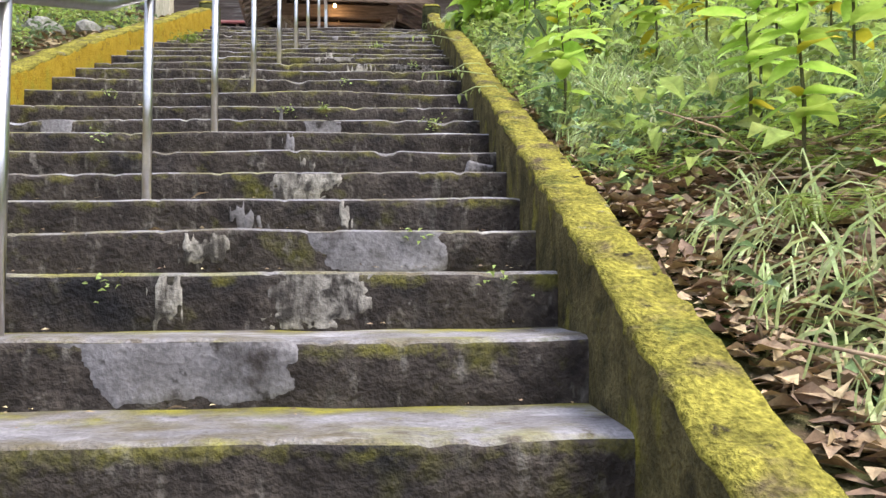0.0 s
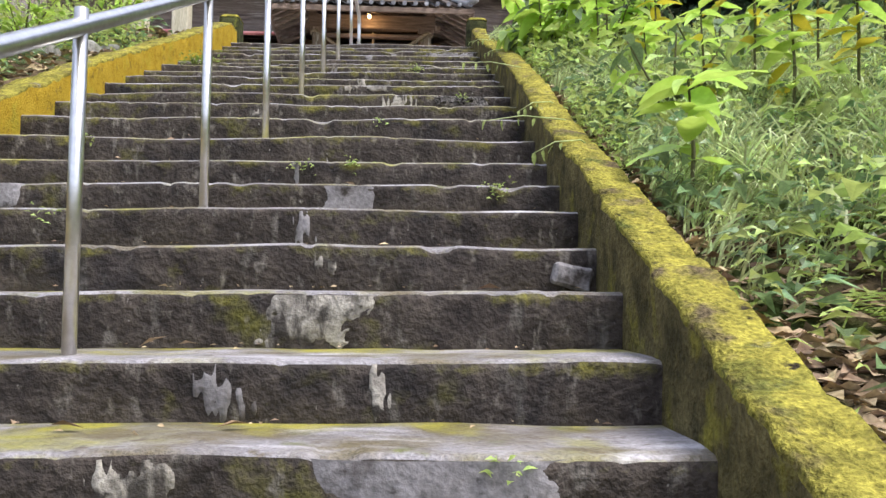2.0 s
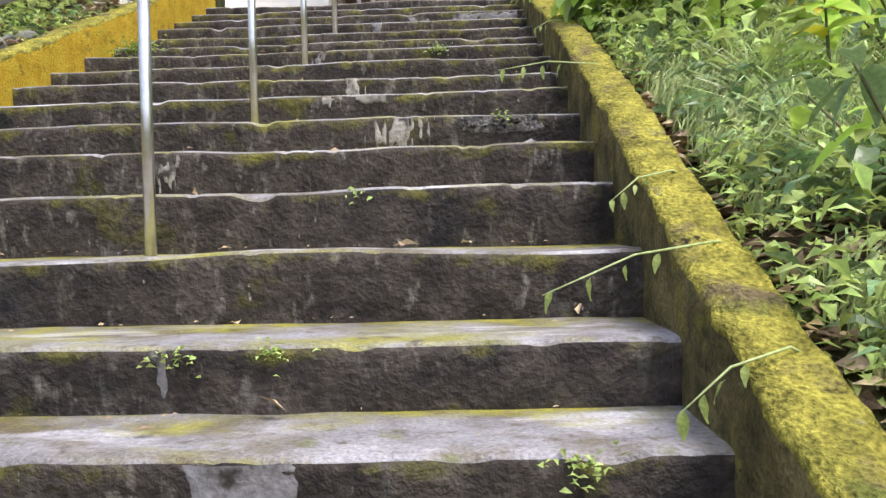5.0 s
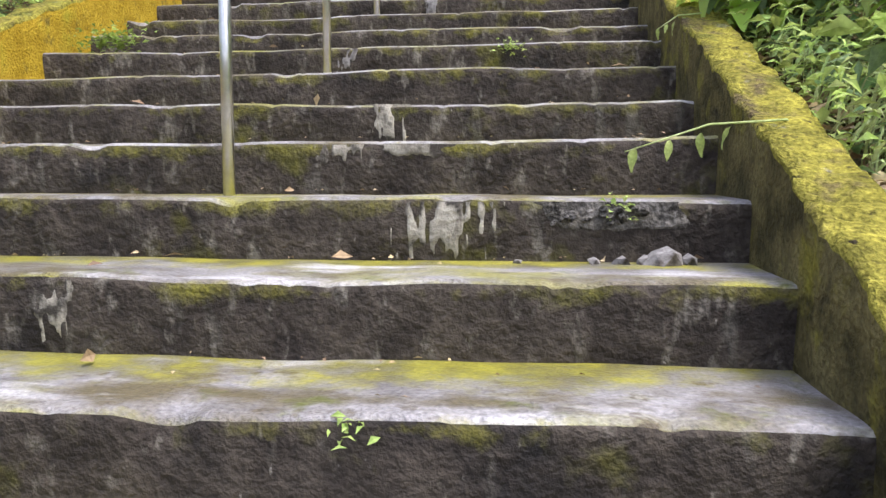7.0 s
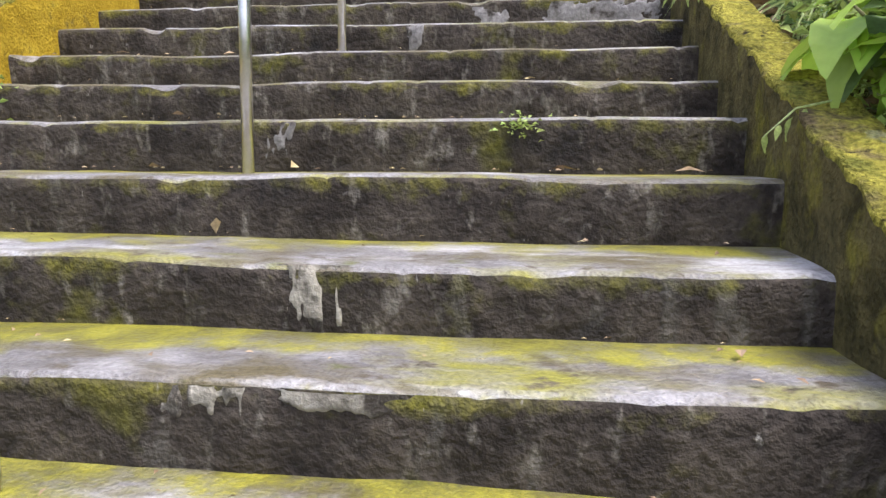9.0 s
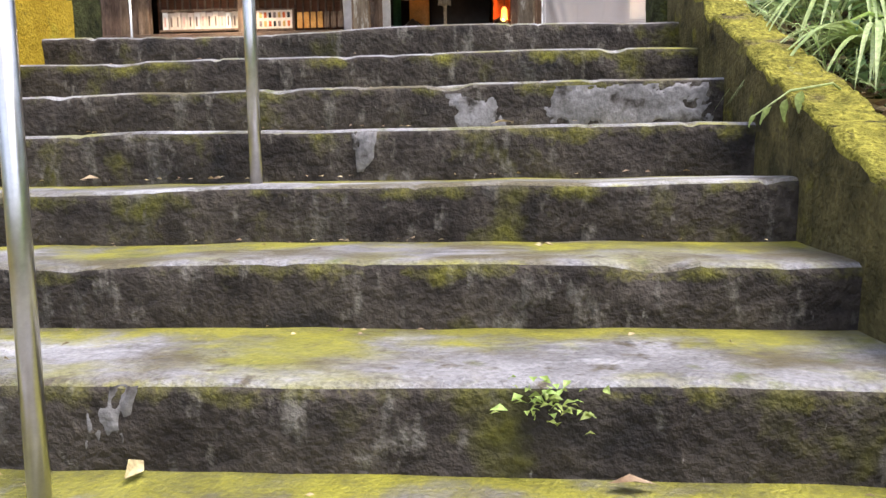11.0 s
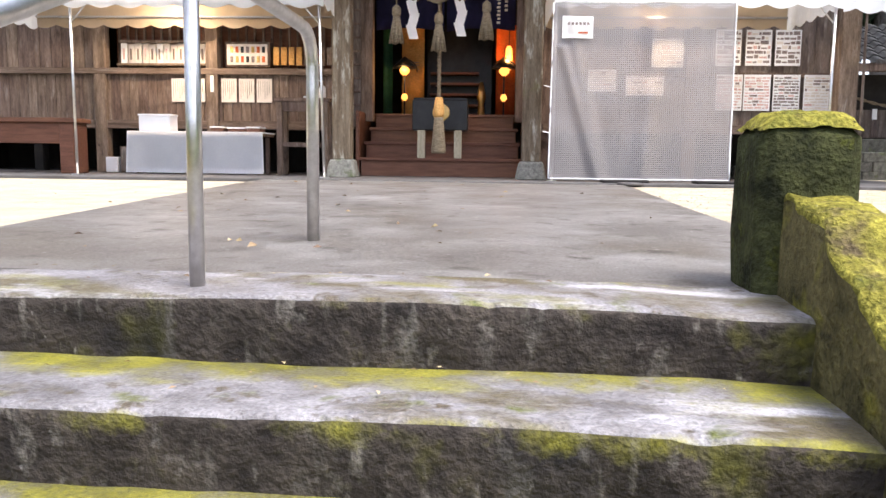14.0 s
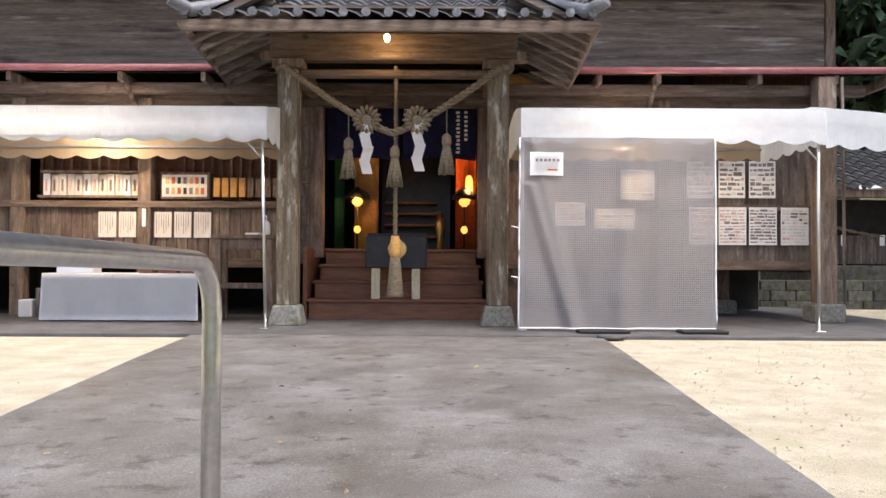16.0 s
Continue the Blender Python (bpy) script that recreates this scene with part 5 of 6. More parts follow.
def scatter(n, x0, x1, y0, y1, power=1.6):
    """Points on the bank, denser towards x0."""
    x = x0 + (x1 - x0) * rng.random(n) ** power
    y = y0 + (y1 - y0) * rng.random(n)
    z = np.array([ground_z(a, b) for a, b in zip(x, y)])
    return np.stack([x, y, z], 1)


def upward(n, lean=0.6):
    w = rng.normal(size=(n, 3)) * lean
    w[:, 2] = np.abs(w[:, 2]) + 0.6
    return w


def flatways(n):
    w = rng.normal(size=(n, 3))
    w[:, 2] = 0.25 + 0.35 * rng.random(n)
    return w


def clumped(pos, scale=1.1, keep=0.0):
    return pos[np.array([nz(p[0] * scale, p[1] * scale, 11) > keep for p in pos])]


# right bank
p = np.concatenate([clumped(scatter(44000, 1.88, 9.5, -13.0, -0.6), 0.9, -0.12), clumped(scatter(13000, 1.9, 3.6, -7.2, -4.2, 1.2), 1.3, -0.2)])
p = p[((p[:, 1] > -7.6) | (rng.random(len(p)) < np.where(p[:, 0] > 2.5, 0.22, 0.5)))]
p = p[p[:, 0] > 1.96]
n = len(p)
way = upward(n, 0.55)
near = p[:, 0] < 2.3
way[near, 0] = np.abs(way[near, 0]) * 0.8
blade_field("grass", p, way, (0.14 + 0.34 * rng.random(n) ** 1.3) * np.where(near, 0.62, 1.0), 0.005 + 0.008 * rng.random(n), M_GRASS, "rough green grass on the bank", "grass")
p = clumped(scatter(34000, 1.88, 10, -13.2, -0.5), 0.8, -0.08)
p = p[(p[:, 1] > -8.1) | (p[:, 0] > 3.9) | (rng.random(len(p)) < 0.14)]
n = len(p)
p[:, 2] += 0.30 * rng.random(n) ** 1.4
leaf_field("undergrowth", p, flatways(n), 0.035 + 0.07 * rng.random(n), 0.014 + 0.028 * rng.random(n), M_LEAF, "low light-green leafy undergrowth", "undergrowth")
p = clumped(scatter(3200, 2.1, 7, -13.2, -0.8, 1.3), 1.0, -0.1)
p = p[(p[:, 1] > -8.1) | (p[:, 0] > 3.9) | (rng.random(len(p)) < 0.10)]
n = len(p)
p[:, 2] += 0.12 + 0.30 * rng.random(n)
leaf_field("undergrowth", p, flatways(n), 0.11 + 0.11 * rng.random(n), 0.045 + 0.04 * rng.random(n), M_LEAF, "broad-leaved light-green weeds on the bank", "undergrowth")
p = scatter(24000, 1.95, 11, -13.2, -0.8, 1.1)
p = p[(p[:, 1] > -8.1) | (p[:, 0] > 3.9) | (rng.random(len(p)) < 0.2)]
n = len(p)
p[:, 2] += 0.22 * rng.random(n)
leaf_field("undergrowth", p, flatways(n), 0.06 + 0.11 * rng.random(n), 0.025 + 0.04 * rng.random(n), M_LEAF_D, "low dark-green leafy undergrowth", "undergrowth")
p = np.concatenate([scatter(9000, 1.9, 7, -13.2, -0.6, 1.8), scatter(6000, 1.9, 4.2, -12, -8.2, 1.2)])
n = len(p)
p[:, 2] += 0.02
w = rng.normal(size=(n, 3))
w[:, 2] = 0.1
leaf_field("fallen_leaves", p, w, 0.05 + 0.08 * rng.random(n), 0.03 + 0.03 * rng.random(n), M_DRY, "dry brown fallen leaves on the bank", "leaves", droop=0.1)
for i in range(46):
    x, y = 2.15 + 2.6 * rng.random(), -10.6 + 3.2 * rng.random()
    a, L = rng.uniform(0, 6.28), 0.25 + 0.45 * rng.random()
    z = ground_z(x, y) + 0.03
    tw = thing("dead_twig", "bare grey-brown twig fallen on the bank", "twig", pose(x, y, z, 0, 0, math.degrees(a)), group="twigs on the bank")
    part("stick", tube([(0, 0, 0), (L * 0.5, 0.03, 0.05 + 0.08 * rng.random()), (L, 0.0, 0.02 + 0.14 * rng.random())], [0.007, 0.006, 0.003], 6), M_DRY, tw)
    for k in range(2):
        t = 0.35 + 0.3 * k
        part("side_shoot", tube([(L * t, 0.02, 0.06), (L * (t + 0.25), (0.12 if k else -0.12), 0.12)], [0.004, 0.002], 5), M_DRY, tw)
# rough verge behind the pier
p = scatter(5200, 1.92, 7.5, -1.3, 0.32, 1.2)
n = len(p)
blade_field("grass", p, upward(n, 0.6), 0.10 + 0.20 * rng.random(n), 0.005 + 0.007 * rng.random(n), M_GRASS, "short rough grass at the yard edge", "grass")
p = scatter(3600, 1.92, 7.5, -1.3, 0.30, 1.2)
n = len(p)
p[:, 2] += 0.10 * rng.random(n)
leaf_field("undergrowth", p, flatways(n), 0.04 + 0.07 * rng.random(n), 0.02 + 0.03 * rng.random(n), M_LEAF_D, "low dark leaves at the yard edge", "undergrowth")
# left bank
p = scatter(9000, -2.1, -8.5, -11, -0.3, 1.1)
n = len(p)
p[:, 2] += 0.02
w = rng.normal(size=(n, 3))
w[:, 2] = 0.12
leaf_field("fallen_leaves", p, w, 0.06 + 0.10 * rng.random(n), 0.03 + 0.04 * rng.random(n), M_DRY, "pale dry fallen leaves on the bank", "leaves", droop=0.1)
p = clumped(scatter(20000, -2.05, -8, -6, -0.2, 1.0), 0.8, 0.05)
n = len(p)
p[:, 2] += 0.5 * rng.random(n) ** 1.5
leaf_field("undergrowth", p, flatways(n), 0.05 + 0.08 * rng.random(n), 0.022 + 0.03 * rng.random(n), M_LEAF, "light-green leafy undergrowth above the wall", "undergrowth")
p = clumped(scatter(9000, -2.05, -8, -11, -0.2, 1.0), 0.9, 0.0)
n = len(p)
p[:, 2] += 0.2 * rng.random(n)
leaf_field("undergrowth", p, flatways(n), 0.06 + 0.09 * rng.random(n), 0.025 + 0.035 * rng.random(n), M_LEAF_D, "dark leafy undergrowth among stones", "undergrowth")
rs = random.Random(3)


def rock_mesh(seed, r):
    bm = bmesh.new()
    bmesh.ops.create_icosphere(bm, subdivisions=2 if r > 0.1 else 1, radius=r)
    for v in bm.verts:
        v.co *= 1 + (0.45 if r > 0.1 else 0.9) * nz(v.co.x / r * 0.9 + seed, v.co.y / r * 0.9, v.co.z / r * 0.9)
        v.co.z *= 0.65
    return bm


for i in range(26):
    x, y = -2.25 - 2.4 * rs.random() ** 1.3, -7.5 + 6.2 * rs.random()
    r = 0.08 + 0.16 * rs.random()
    solid("rock", rock_mesh(i, r), M_STONE, "rough pale stone lying on the leafy bank", "rock", pose(x, y, ground_z(x, y) + 0.3 * r, 0, 0, rs.uniform(0, 360)), group="stones on the bank")


def leaf_mesh(name, length, width, droop, material, segs=5):
    bm = bmesh.new()
    rows = []
    for i in range(segs + 1):
        t = i / segs
        w = width * math.sin(math.pi * min(0.97, 0.06 + 0.94 * t)) ** 0.85 * (1.12 - 0.35 * t) * 0.5
        z = -droop * length * t * t
        rows.append([bm.verts.new((length * t, s_ * w, z + abs(s_) * w * 0.25 + 0.006 * math.sin(9 * t + s_))) for s_ in (-1, 0, 1)])
    for a, b in zip(rows, rows[1:]):
        for k in range(2):
            f = bm.faces.new((a[k], a[k + 1], b[k + 1], b[k]))
            f.smooth = True
    me = bpy.data.meshes.new(name)
    bm.to_mesh(me)
    bm.free()
    me.materials.append(material)
    return me


LEAVES = [leaf_mesh("leaf", 0.26, 0.105, 0.30, M_SAP), leaf_mesh("leaf", 0.20, 0.09, 0.5, M_SAP), leaf_mesh("leaf", 0.22, 0.09, 0.45, M_LEAF_Y), leaf_mesh("leaf", 0.15, 0.065, 0.35, M_LEAF)]
GLOSSY = [leaf_mesh("leaf", 0.17, 0.085, 0.45, M_SAP), leaf_mesh("leaf", 0.15, 0.07, 0.6, M_LEAF_D)]


def leaf(parent, me, place, heading, tilt, size):
    ob = new("leaf", me)
    ob.parent = parent
    ob.matrix_basis = Matrix.Translation(place) @ Euler((rs.uniform(-0.35, 0.35), radians(-tilt), radians(heading))).to_matrix().to_4x4() @ Matrix.Scale(size, 4)
    return ob


def sapling(x, y, h, label, yellow=0.12, whorls=4, size=1.0, lean=(0, 0), z=None):
    base = ground_z(x, y) - 0.02 if z is None else z
    ob = thing("sapling", label, "sapling", pose(x, y, base), group="saplings on the bank")
    top = Vector((lean[0], lean[1], h))
    part("stem", tube([Vector((0, 0, 0)), top * 0.5 + Vector((0.02, 0.01, 0)), top], [0.011, 0.009, 0.005], 7), M_STEM, ob)
    for k in range(whorls):
        t = 1.0 if k == 0 else 1.0 - 0.72 * k / whorls
        c = top * t
        for j in range(6 if k == 0 else 4):
            a = 360 * j / (6 if k == 0 else 4) + rs.uniform(-25, 25) + 40 * k
            me = LEAVES[2] if rs.random() < yellow * 0.32 * (1 + k) else LEAVES[rs.choice((0, 0, 1))]
            leaf(ob, me, c + Vector((0, 0, rs.uniform(-0.05, 0.03))), a, rs.uniform(-12, 26), size * rs.uniform(0.75, 1.15))
    return ob


GREEN_S, YEL_S = "slender sapling with broad bright-green leaves", "slender sapling with green and yellowing leaves"
for args in [(2.05, -7.2, 0.58, GREEN_S, 0.02, 3, 1.0), (2.35, -4.2, 0.75, GREEN_S, 0.03, 4, 0.8), (2.65, -8.65, 0.8, GREEN_S, 0.1, 5, 0.9), (3.4, -7.0, 1.25, GREEN_S, 0.08, 6, 1.1), (3.0, -5.6, 1.3, YEL_S, 0.22, 6, 1.0), (3.6, -5.2, 1.5, YEL_S, 0.25, 6, 1.0),
             (4.1, -6.4, 1.5, GREEN_S, 0.1, 6, 1.2), (3.9, -8.0, 1.1, GREEN_S, 0.06, 5, 1.2), (4.6, -4.3, 1.5, YEL_S, 0.3, 6, 1.0), (2.9, -3.2, 0.9, GREEN_S, 0.04, 4, 1.0), (5.2, -5.4, 1.6, YEL_S, 0.2, 6, 1.1),
             (4.8, -7.6, 1.4, GREEN_S, 0.08, 6, 1.2), (3.3, -2.4, 1.0, GREEN_S, 0.05, 5, 1.0), (5.6, -3.2, 1.5, YEL_S, 0.3, 6, 1.0), (6.2, -6.6, 1.6, GREEN_S, 0.12, 6, 1.2), (2.5, -5.0, 0.55, GREEN_S, 0.05, 3, 0.8),
             (3.2, -8.6, 0.7, GREEN_S, 0.1, 4, 1.0), (2.75, -8.0, 0.7, GREEN_S, 0.08, 4, 0.9), (3.0, -7.6, 0.95, GREEN_S, 0.1, 5, 1.0), (2.9, -6.3, 0.9, YEL_S, 0.3, 5, 0.85), (2.5, -6.1, 0.75, YEL_S, 0.25, 4, 0.7), (3.3, -6.2, 1.2, YEL_S, 0.35, 6, 0.9), (3.7, -7.3, 1.3, GREEN_S, 0.12, 6, 1.1), (2.75, -4.4, 1.0, YEL_S, 0.3, 5, 0.8), (3.4, -4.0, 1.2, YEL_S, 0.3, 6, 0.85), (2.45, -3.4, 0.6, GREEN_S, 0.05, 4, 0.75), (4.4, -8.4, 1.2, GREEN_S, 0.1, 6, 1.1), (4.0, -3.4, 1.3, YEL_S, 0.22, 6, 0.9), (6.8, -4.6, 1.7, YEL_S, 0.25, 6, 1.1)]:
    sapling(*args)


def shrub(x, y, h, spread_, n, label, dark=0.4, size=1.0):
    ob = thing("shrub", label, "shrub", pose(x, y, ground_z(x, y) - 0.02), group="shrubs on the bank")
    for k in range(7):
        a = 2 * math.pi * k / 7
        tip = Vector((spread_ * 0.8 * math.cos(a), spread_ * 0.8 * math.sin(a), h * rs.uniform(0.7, 1.0)))
        part("branch", tube([(0, 0, 0), tip * 0.5 + Vector((0, 0, 0.05)), tip], [0.010, 0.007, 0.004], 6), M_STEM, ob)
        for j in range(n // 7):
            t = rs.uniform(0.35, 1.02)
            leaf(ob, GLOSSY[1] if rs.random() < dark else GLOSSY[0], tip * t + Vector((rs.uniform(-0.06, 0.06), rs.uniform(-0.06, 0.06), rs.uniform(-0.04, 0.06))), rs.uniform(0, 360), rs.uniform(-40, 25), size * rs.uniform(0.7, 1.1))
    return ob


for args in [(2.10, -3.0, 0.68, 0.45, 112, "dense shrub of large glossy drooping green leaves", 0.12, 1.55), (2.35, -2.45, 0.85, 0.45, 98, "dense shrub of large glossy drooping green leaves", 0.25, 1.5), (2.6, -3.5, 0.9, 0.5, 98, "dense shrub of large glossy drooping green leaves", 0.3, 1.5), (2.45, -2.0, 0.7, 0.4, 84, "dense shrub of glossy dark leaves beside the wall", 0.75), (3.3, -1.7, 0.9, 0.6, 91, "dense shrub of glossy dark leaves beside the wall", 0.75),
             (2.4, -5.9, 0.5, 0.4, 70, "low shrub of glossy dark leaves beside the wall", 0.7), (3.1, -4.6, 0.7, 0.5, 84, "low shrub of glossy dark leaves on the bank", 0.6), (-2.7, -1.0, 0.9, 0.5, 84, "leafy light-green shrub above the stair wall", 0.1), (-3.3, -1.9, 0.8, 0.5, 77, "leafy light-green shrub above the stair wall", 0.15)]:
    shrub(*args)


def fern_thing(x, y, seed, size, label="arching green fern with feathered fronds"):
    ob = thing("fern", label, "fern", pose(x, y, ground_z(x, y), 0, 0, seed * 47 % 360), group="ferns on the bank")
    for k in range(8):
        a = 2 * math.pi * k / 8 + 0.3 * math.sin(seed + k)
        verts, faces = [], []
        L = size * (0.8 + 0.2 * math.sin(k * 2.1 + seed))
        for i in range(18):
            t = 0.12 + 0.88 * i / 17
            r, z = L * t, L * (0.75 * t - 0.75 * t * t * t) + 0.02
            w = 0.34 * L * math.sin(math.pi * min(0.98, 0.12 + 0.86 * t)) * 0.55
            for s_ in (-1, 1):
                b = len(verts)
                for dr, dw, dz in ((-0.02 * L, 0, 0), (0.02 * L, 0, 0), (0.07 * L, w, -0.10 * w), (0.025 * L, w * 0.55, 0.0)):
                    rr = r + dr
                    verts.append((rr * math.cos(a) - s_ * dw * math.sin(a), rr * math.sin(a) + s_ * dw * math.cos(a), z + dz))
                faces += [(b, b + 1, b + 2), (b, b + 2, b + 3)]
        rib = len(verts)
        for i in range(19):
            t = i / 18
            r, z = L * t, L * (0.75 * t - 0.75 * t * t * t) + 0.02
            verts += [(r * math.cos(a) - s_ * 0.003 * math.sin(a), r * math.sin(a) + s_ * 0.003 * math.cos(a), z) for s_ in (-1, 1)]
        faces += [(rib + 2 * i, rib + 2 * i + 1, rib + 2 * i + 3, rib + 2 * i + 2) for i in range(18)]
        part("frond", (verts, faces), M_FERN, ob)
    return ob


for i, (x, y, sz) in enumerate([(2.45, -6.6, 0.42), (2.75, -7.6, 0.45), (3.1, -6.4, 0.5), (2.3, -8.2, 0.4), (2.9, -8.4, 0.5), (3.6, -7.6, 0.5), (2.25, -7.0, 0.35), (4.2, -7.2, 0.55), (3.7, -6.0, 0.5), (2.2, -3.6, 0.35), (2.35, -0.75, 0.42), (2.6, -1.2, 0.4), (3.0, -0.9, 0.4), (4.4, -5.6, 0.5), (5.0, -6.8, 0.55), (2.5, -9.0, 0.4), (2.7, -8.1, 0.5), (2.15, -0.35, 0.34), (2.5, -0.1, 0.36), (3.3, -8.0, 0.55), (3.1, -9.0, 0.45), (3.9, -8.7, 0.5), (2.35, -7.5, 0.4), (3.3, -9.2, 0.5), (4.2, -9.0, 0.5), (2.1, -5.3, 0.3)]):
    fern_thing(x, y, i, sz)
# feathery weed and small tufts growing from the steps
w1 = thing("step_weed", "small feathery green weed growing on a step", "weed", pose(-1.28, -2.42, STEP_Z[6]))
p = np.array([-0.0, -0.0, 0.0]) + rng.normal(size=(260, 3)) * np.array([0.09, 0.03, 0.04]) + np.array([0, 0, 0.07])
leaf_field("leaves", p, flatways(260), 0.03 + 0.02 * rng.random(260), 0.014 + 0.01 * rng.random(260), M_FERN, "", "", parent=w1)
for x, n_, c in ((0.93, 6, 60), (0.62, 14, 30), (1.35, 15, 40), (0.35, 14, 25), (1.42, 21, 14), (1.2, 20, 14), (0.2, 21, 10), (1.3, 10, 26), (0.7, 12, 14), (-0.6, 16, 14), (-1.0, 13, 20)):
    wd = thing("step_weed", "tiny weed sprouting from a crack in a step", "weed", pose(x, STEP_Y[n_] - 0.02, STEP_Z[n_] - 0.03), group="weeds in the cracks")
    q = rng.normal(size=(c, 3)) * np.array([0.035, 0.012, 0.022])
    leaf_field("leaves", q, flatways(c), 0.018 + 0.02 * rng.random(c), 0.01 + 0.008 * rng.random(c), M_LEAF, "", "", parent=wd)


def strap_clump(x, y, z, n, length, lean, label):
    ob = thing("strap_grass", label, "grass", pose(x, y, z), group="strap grass by the wall")
    for k in range(n):
        a = rs.uniform(0, 2 * math.pi)
        d = Vector((math.cos(a) + lean[0], math.sin(a) + lean[1], 0)).normalized()
        L = length * rs.uniform(0.6, 1.1)
        w = rs.uniform(0.007, 0.013) * (1.3 if length > 0.55 else 1.0)
        s_ = Vector((-d.y, d.x, 0))
        verts, faces = [], []
        for i in range(9):
            t = i / 8
            c = d * L * (0.75 * t + 0.1 * t * t) + Vector((0, 0, L * (1.0 * t - 1.25 * t * t) * rs.uniform(0.97, 1.03)))
            ww = w * (1 - t ** 3)
            verts += [tuple(c - s_ * ww), tuple(c + Vector((0, 0, -ww * 0.5))), tuple(c + s_ * ww)]
        for i in range(8):
            b = i * 3
            faces += [(b, b + 1, b + 4, b + 3), (b + 1, b + 2, b + 5, b + 4)]
        part("blade", (verts, faces), M_GRASS, ob, smooth=True)
    return ob


for x, y, n_, L in ((2.10, -1.05, 44, 0.60), (2.16, -0.65, 40, 0.6), (2.4, -0.5, 40, 0.6), (2.15, -1.75, 34, 0.5), (2.6, -0.6, 34, 0.55), (2.05, -2.35, 16, 0.42), (2.0, -3.0, 8, 0.45)):
    strap_clump(x, y, max(ground_z(x, y), nose(y) + 0.12), n_, L, (-0.45, -0.3), "arching clump of long strap-like grass leaves")
# stray stems leaning over the wall on to the steps
for x, y, L, d in ((1.72, -4.28, 0.46, -0.9), (1.74, -6.05, 0.46, -0.8), (1.74, -3.0, 0.20, -0.9), (1.74, -6.5, 0.24, -0.6), (1.74, -1.55, 0.26, -0.8), (1.74, -5.6, 0.2, -0.7)):
    z = nose(y) + 0.19
    sp = thing("stray_stem", "thin weed stem leaning over the stair wall", "weed", pose(x, y, z), group="stray stems")
    tip = Vector((-L, d * L, -0.06))
    part("stem", tube([(0.14, 0.1, -0.02), (0.02, 0, 0.04), tip * 0.5 + Vector((0, 0, 0.045)), tip], [0.0035, 0.0035, 0.003, 0.0015], 5), M_GRASS, sp)
    for k in range(4):
        leaf(sp, LEAVES[3], tip * (0.35 + 0.2 * k) + Vector((0, 0, 0.035 - 0.01 * k)), rs.uniform(180, 260), rs.uniform(-80, -40), rs.uniform(0.22, 0.42))

# rubble in and below the broken riser
for i, (x, n_, r) in enumerate(((1.42, 11, 0.06), (1.48, 11, 0.035), (1.30, 11, 0.028), (1.36, 11, 0.03), (1.0, 11, 0.012), (1.22, 11, 0.02))):
    solid("rubble", rock_mesh(40 + i, r), M_PATCH, "broken lump of grey concrete on a step", "rubble", pose(x, STEP_Y[n_ - 1] - 0.03 - 0.6 * r if n_ != 17 else STEP_Y[17] + 0.015, STEP_Z[n_] + 0.35 * r - (0.11 if n_ == 17 else 0)), group="concrete rubble")
bm = box(-0.075, 0.075, -0.05, 0.05, -0.045, 0.045, 0.012)
bmesh.ops.subdivide_edges(bm, edges=bm.edges[:], cuts=1, use_grid_fill=True)
for v in bm.verts:
    v.co += 0.012 * noise.noise_vector(v.co * 14)
solid("rubble", bm, M_PATCH, "angular grey concrete block wedged in a broken riser", "rubble", pose(1.55, STEP_Y[17] + 0.012, STEP_Z[17] - 0.115, 4, 14, 12), group="concrete rubble")
for i in range(22):
    x, dz, r = 1.09 + 0.31 * rs.random(), 0.02 + 0.06 * rs.random(), 0.008 + 0.014 * rs.random()
    solid("rubble", rock_mesh(70 + i, r), M_BROKEN, "small angular chip of broken concrete in a riser", "rubble", pose(x, STEP_Y[10] - 0.012, STEP_Z[10] - dz, rs.uniform(0, 90), 0, rs.uniform(0, 360)), group="concrete rubble")
# fallen leaves on the treads
fl = []
for k in range(900):
    n_ = rs.randrange(0, 27)
    x = rs.uniform(-1.5, 1.55)
    back = STEP_Y[n_ - 1] if n_ else 0.4
    t = rs.random() ** 0.5
    fl.append((x, STEP_Y[n_] + 0.03 + (back - STEP_Y[n_] - 0.06) * t, STEP_Z[n_] + 0.02))
fl = np.array(fl)
w = rng.normal(size=(len(fl), 3))
w[:, 2] = 0.1
sz = np.where(rng.random(len(fl)) < 0.07, 0.06, 0.018) * (0.6 + rng.random(len(fl)))
leaf_field("fallen_leaves", fl, w, sz, sz * 0.45, M_DRY, "scattered small dry leaves on the steps", "leaves", droop=0.1)
gl = np.stack([rng.uniform(-6, 8, 160), rng.uniform(0.8, 7.4, 160), np.zeros(160)], 1)
gl[:, 2] = [ground_z(a, b) + 0.035 for a, b in gl[:, :2]]
w = rng.normal(size=(160, 3))
w[:, 2] = 0.1
sz = 0.02 + 0.04 * rng.random(160)
leaf_field("fallen_leaves", gl, w, sz, sz * 0.5, M_DRY, "few brown leaves strewn over the yard", "leaves", droop=0.1)
pb_ = np.stack([rng.uniform(2.1, 7.5, 5000), rng.uniform(1.2, 7.9, 5000), np.zeros(5000)], 1)
pb_[:, 2] = [ground_z(a, b) for a, b in pb_[:, :2]]
w = rng.normal(size=(5000, 3)) * np.array([1, 1, 0.3])
sz = 0.010 + 0.014 * rng.random(5000)
leaf_field("gravel", pb_, w, sz, sz * 0.9, M_SAND, "loose pale gravel stones in the yard", "gravel", droop=0.0)

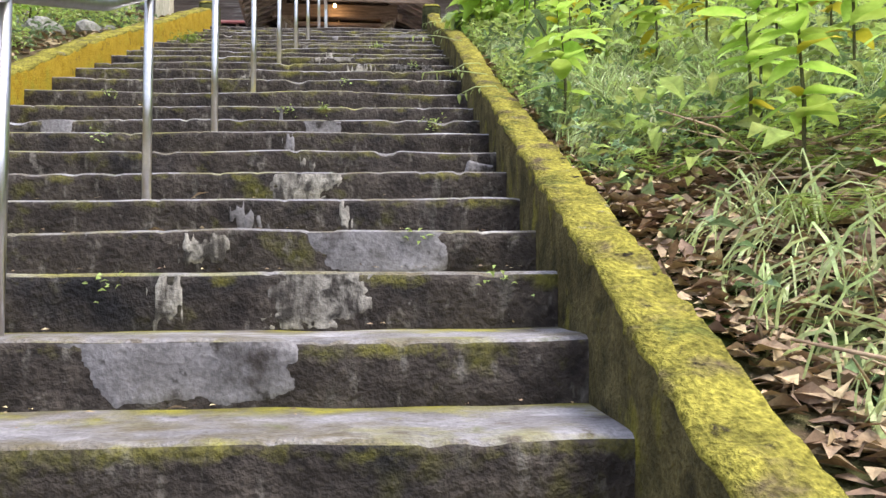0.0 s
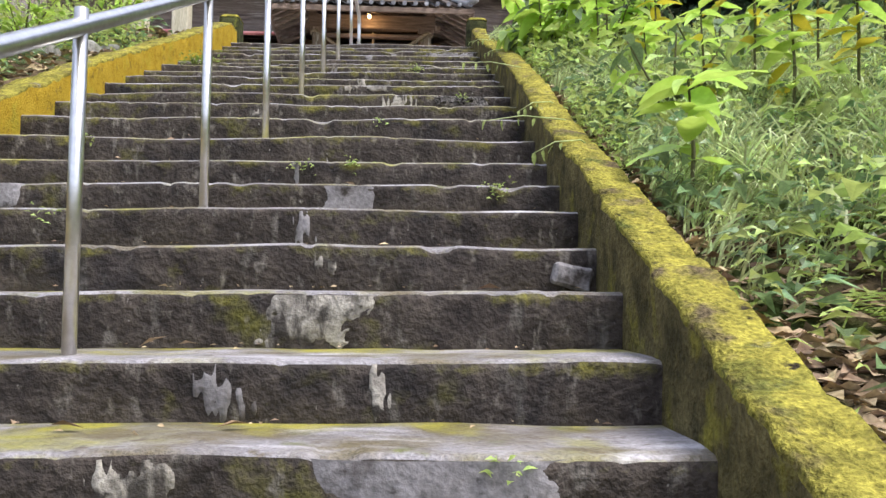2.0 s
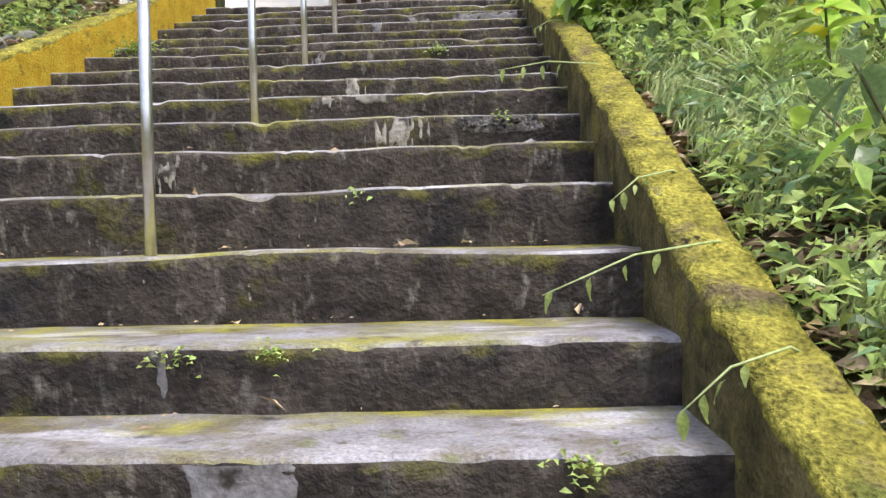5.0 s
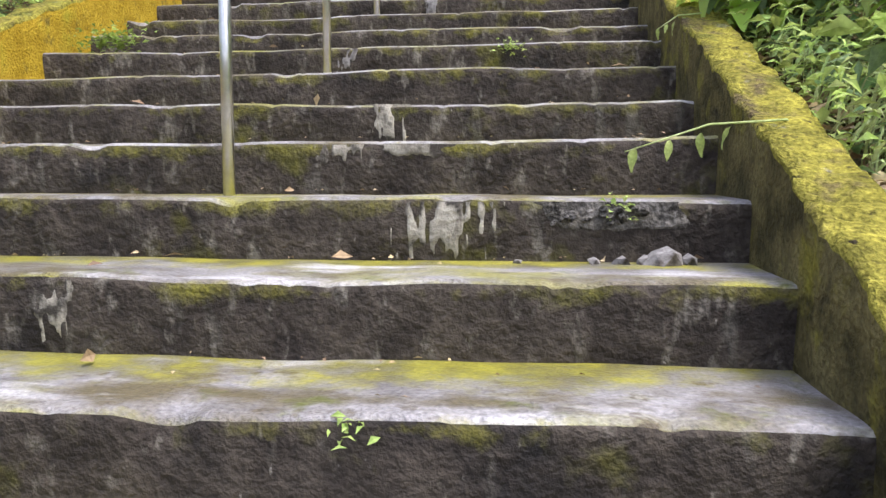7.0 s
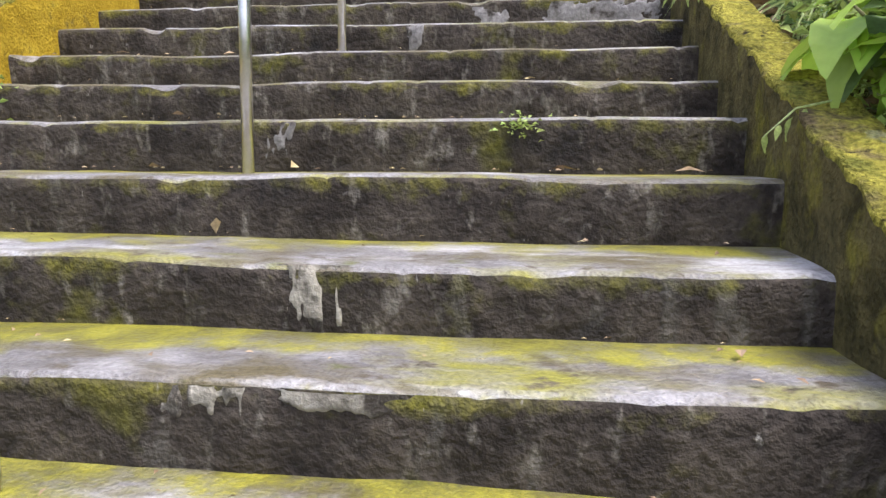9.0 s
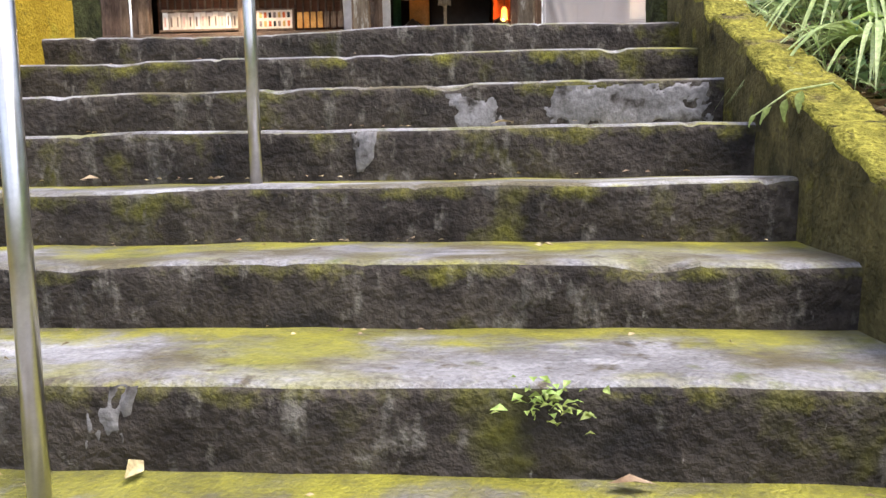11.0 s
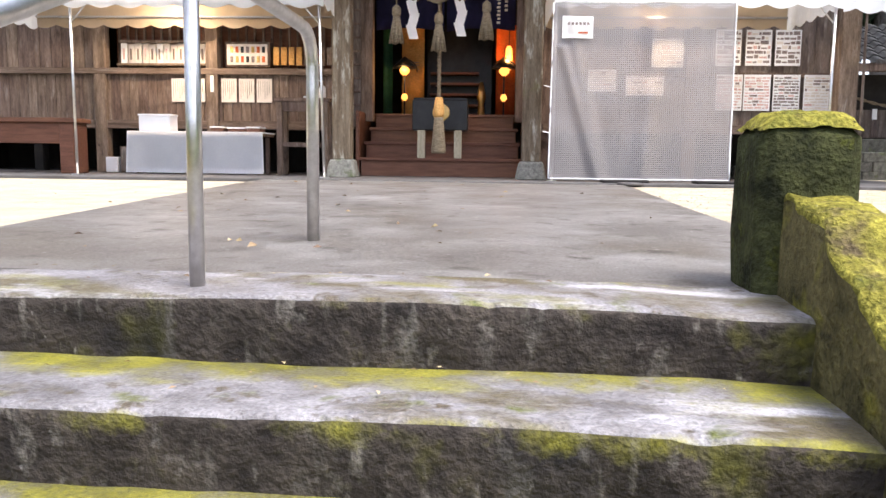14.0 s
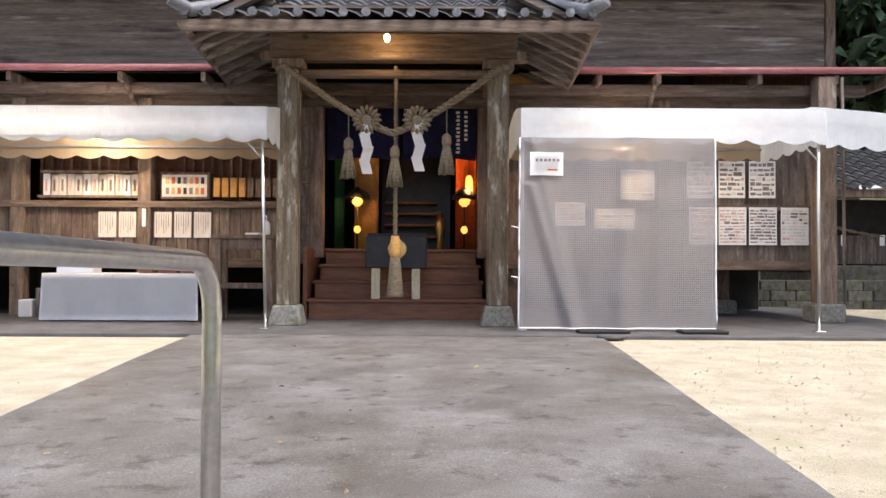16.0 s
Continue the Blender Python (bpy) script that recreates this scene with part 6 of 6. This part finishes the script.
# ---- pale posts and the great trunk above the left wall ----
for x, y in ((-2.33, 0.35), (-3.35, 1.6)):
    bp = thing("banner_pole", "tall pale squared wooden banner post", "post", pose(x, y, ground_z(x, y)), group="banner posts")
    part("shaft", box(-0.11, 0.11, -0.11, 0.11, -0.05, 6.5, 0.015), M_PALE, bp)
    part("foot_stone", box(-0.2, 0.2, -0.2, 0.2, -0.05, 0.16, 0.03), M_STONE, bp)

# ---- trees ----
def tree(x, y, h, r, label, n=1600, trunk=0.28, first=0.25, material=None, leafy=0.36):
    z = ground_z(x, y) - 0.1
    ob = thing("tree", label, "tree", pose(x, y, z), group="trees round the shrine")
    bend = 0.3 * nz(x, y)
    part("trunk", tube([(0, 0, 0), (0.05, 0, 0.25), (bend * 0.4, 0.1, h * 0.5), (bend, 0, h)], [trunk * 1.35, trunk, trunk * 0.7, 0.04], 12), M_BARK, ob)
    pts, ways = [], []
    for k in range(26):
        t = first + (1 - first) * (k / 26)
        a = k * 2.4
        reach = r * (1.15 - t) / (1.15 - first) * rs.uniform(0.75, 1.1)
        c0 = Vector((bend * t, 0, h * t))
        tip = c0 + Vector((reach * math.cos(a), reach * math.sin(a), 0.25 * reach - 0.1))
        part("limb", tube([c0, c0.lerp(tip, 0.5) + Vector((0, 0, 0.12)), tip], [0.05, 0.03, 0.012], 5), M_BARK, ob)
        m_ = n // 26
        s = rng.random(m_) ** 0.6
        q = np.array(c0)[None] + (np.array(tip) - np.array(c0))[None] * s[:, None] + rng.normal(size=(m_, 3)) * np.array([0.3, 0.3, 0.22]) * (0.35 + 0.22 * r)
        pts.append(q)
        d = rng.normal(size=(m_, 3))
        d[:, 2] -= 0.25
        ways.append(d)
    q, d = np.concatenate(pts), np.concatenate(ways)
    L = leafy * (0.6 + 0.8 * rng.random(len(q)))
    leaf_field("crown", q, d, L, L * 0.55, material or M_CEDAR, "", "", parent=ob)
    return ob


DARK_T, LIGHT_T = "tall dark evergreen tree behind the shrine", "leafy broad-crowned tree on the hillside"
for i in range(26):
    u = -16 + 1.4 * i
    q = at(u + rs.uniform(-0.8, 0.8), 11.5 + rs.uniform(0, 5), 0).translation
    tree(q.x, q.y, rs.uniform(18, 25), rs.uniform(3.2, 4.2), DARK_T, 5200, leafy=0.62, first=0.2, trunk=0.4)
for x, y, h, r in ((20, -5, 15, 4.0), (19.5, -1.0, 16, 4.0), (17, 3.5, 16, 4.0), (20.5, -10, 14, 4.0), (13.5, 8, 16, 4.2), (15, 12, 12, 3.5), (23, -3, 18, 4.5), (22.5, 1, 18, 4.5), (23, -7.5, 17, 4.4)):
    tree(x, y, h, r, DARK_T, 4200, leafy=0.42, material=M_LEAF_D, first=0.1)
for x, y, h, r in ((-10, -5, 9, 2.8), (-11.5, 0, 10, 3.0), (-12.5, 5.5, 11, 3.0), (-9, -10, 8, 2.6), (-14, 9, 12, 3.2)):
    tree(x, y, h, r, LIGHT_T, 2400, leafy=0.3, material=M_LEAF_D, first=0.12)
tree(-4.6, 0.3, 15, 3.2, "great old tree with a thick pale furrowed trunk", 2000, trunk=0.40, first=0.45, material=M_LEAF_D, leafy=0.3)
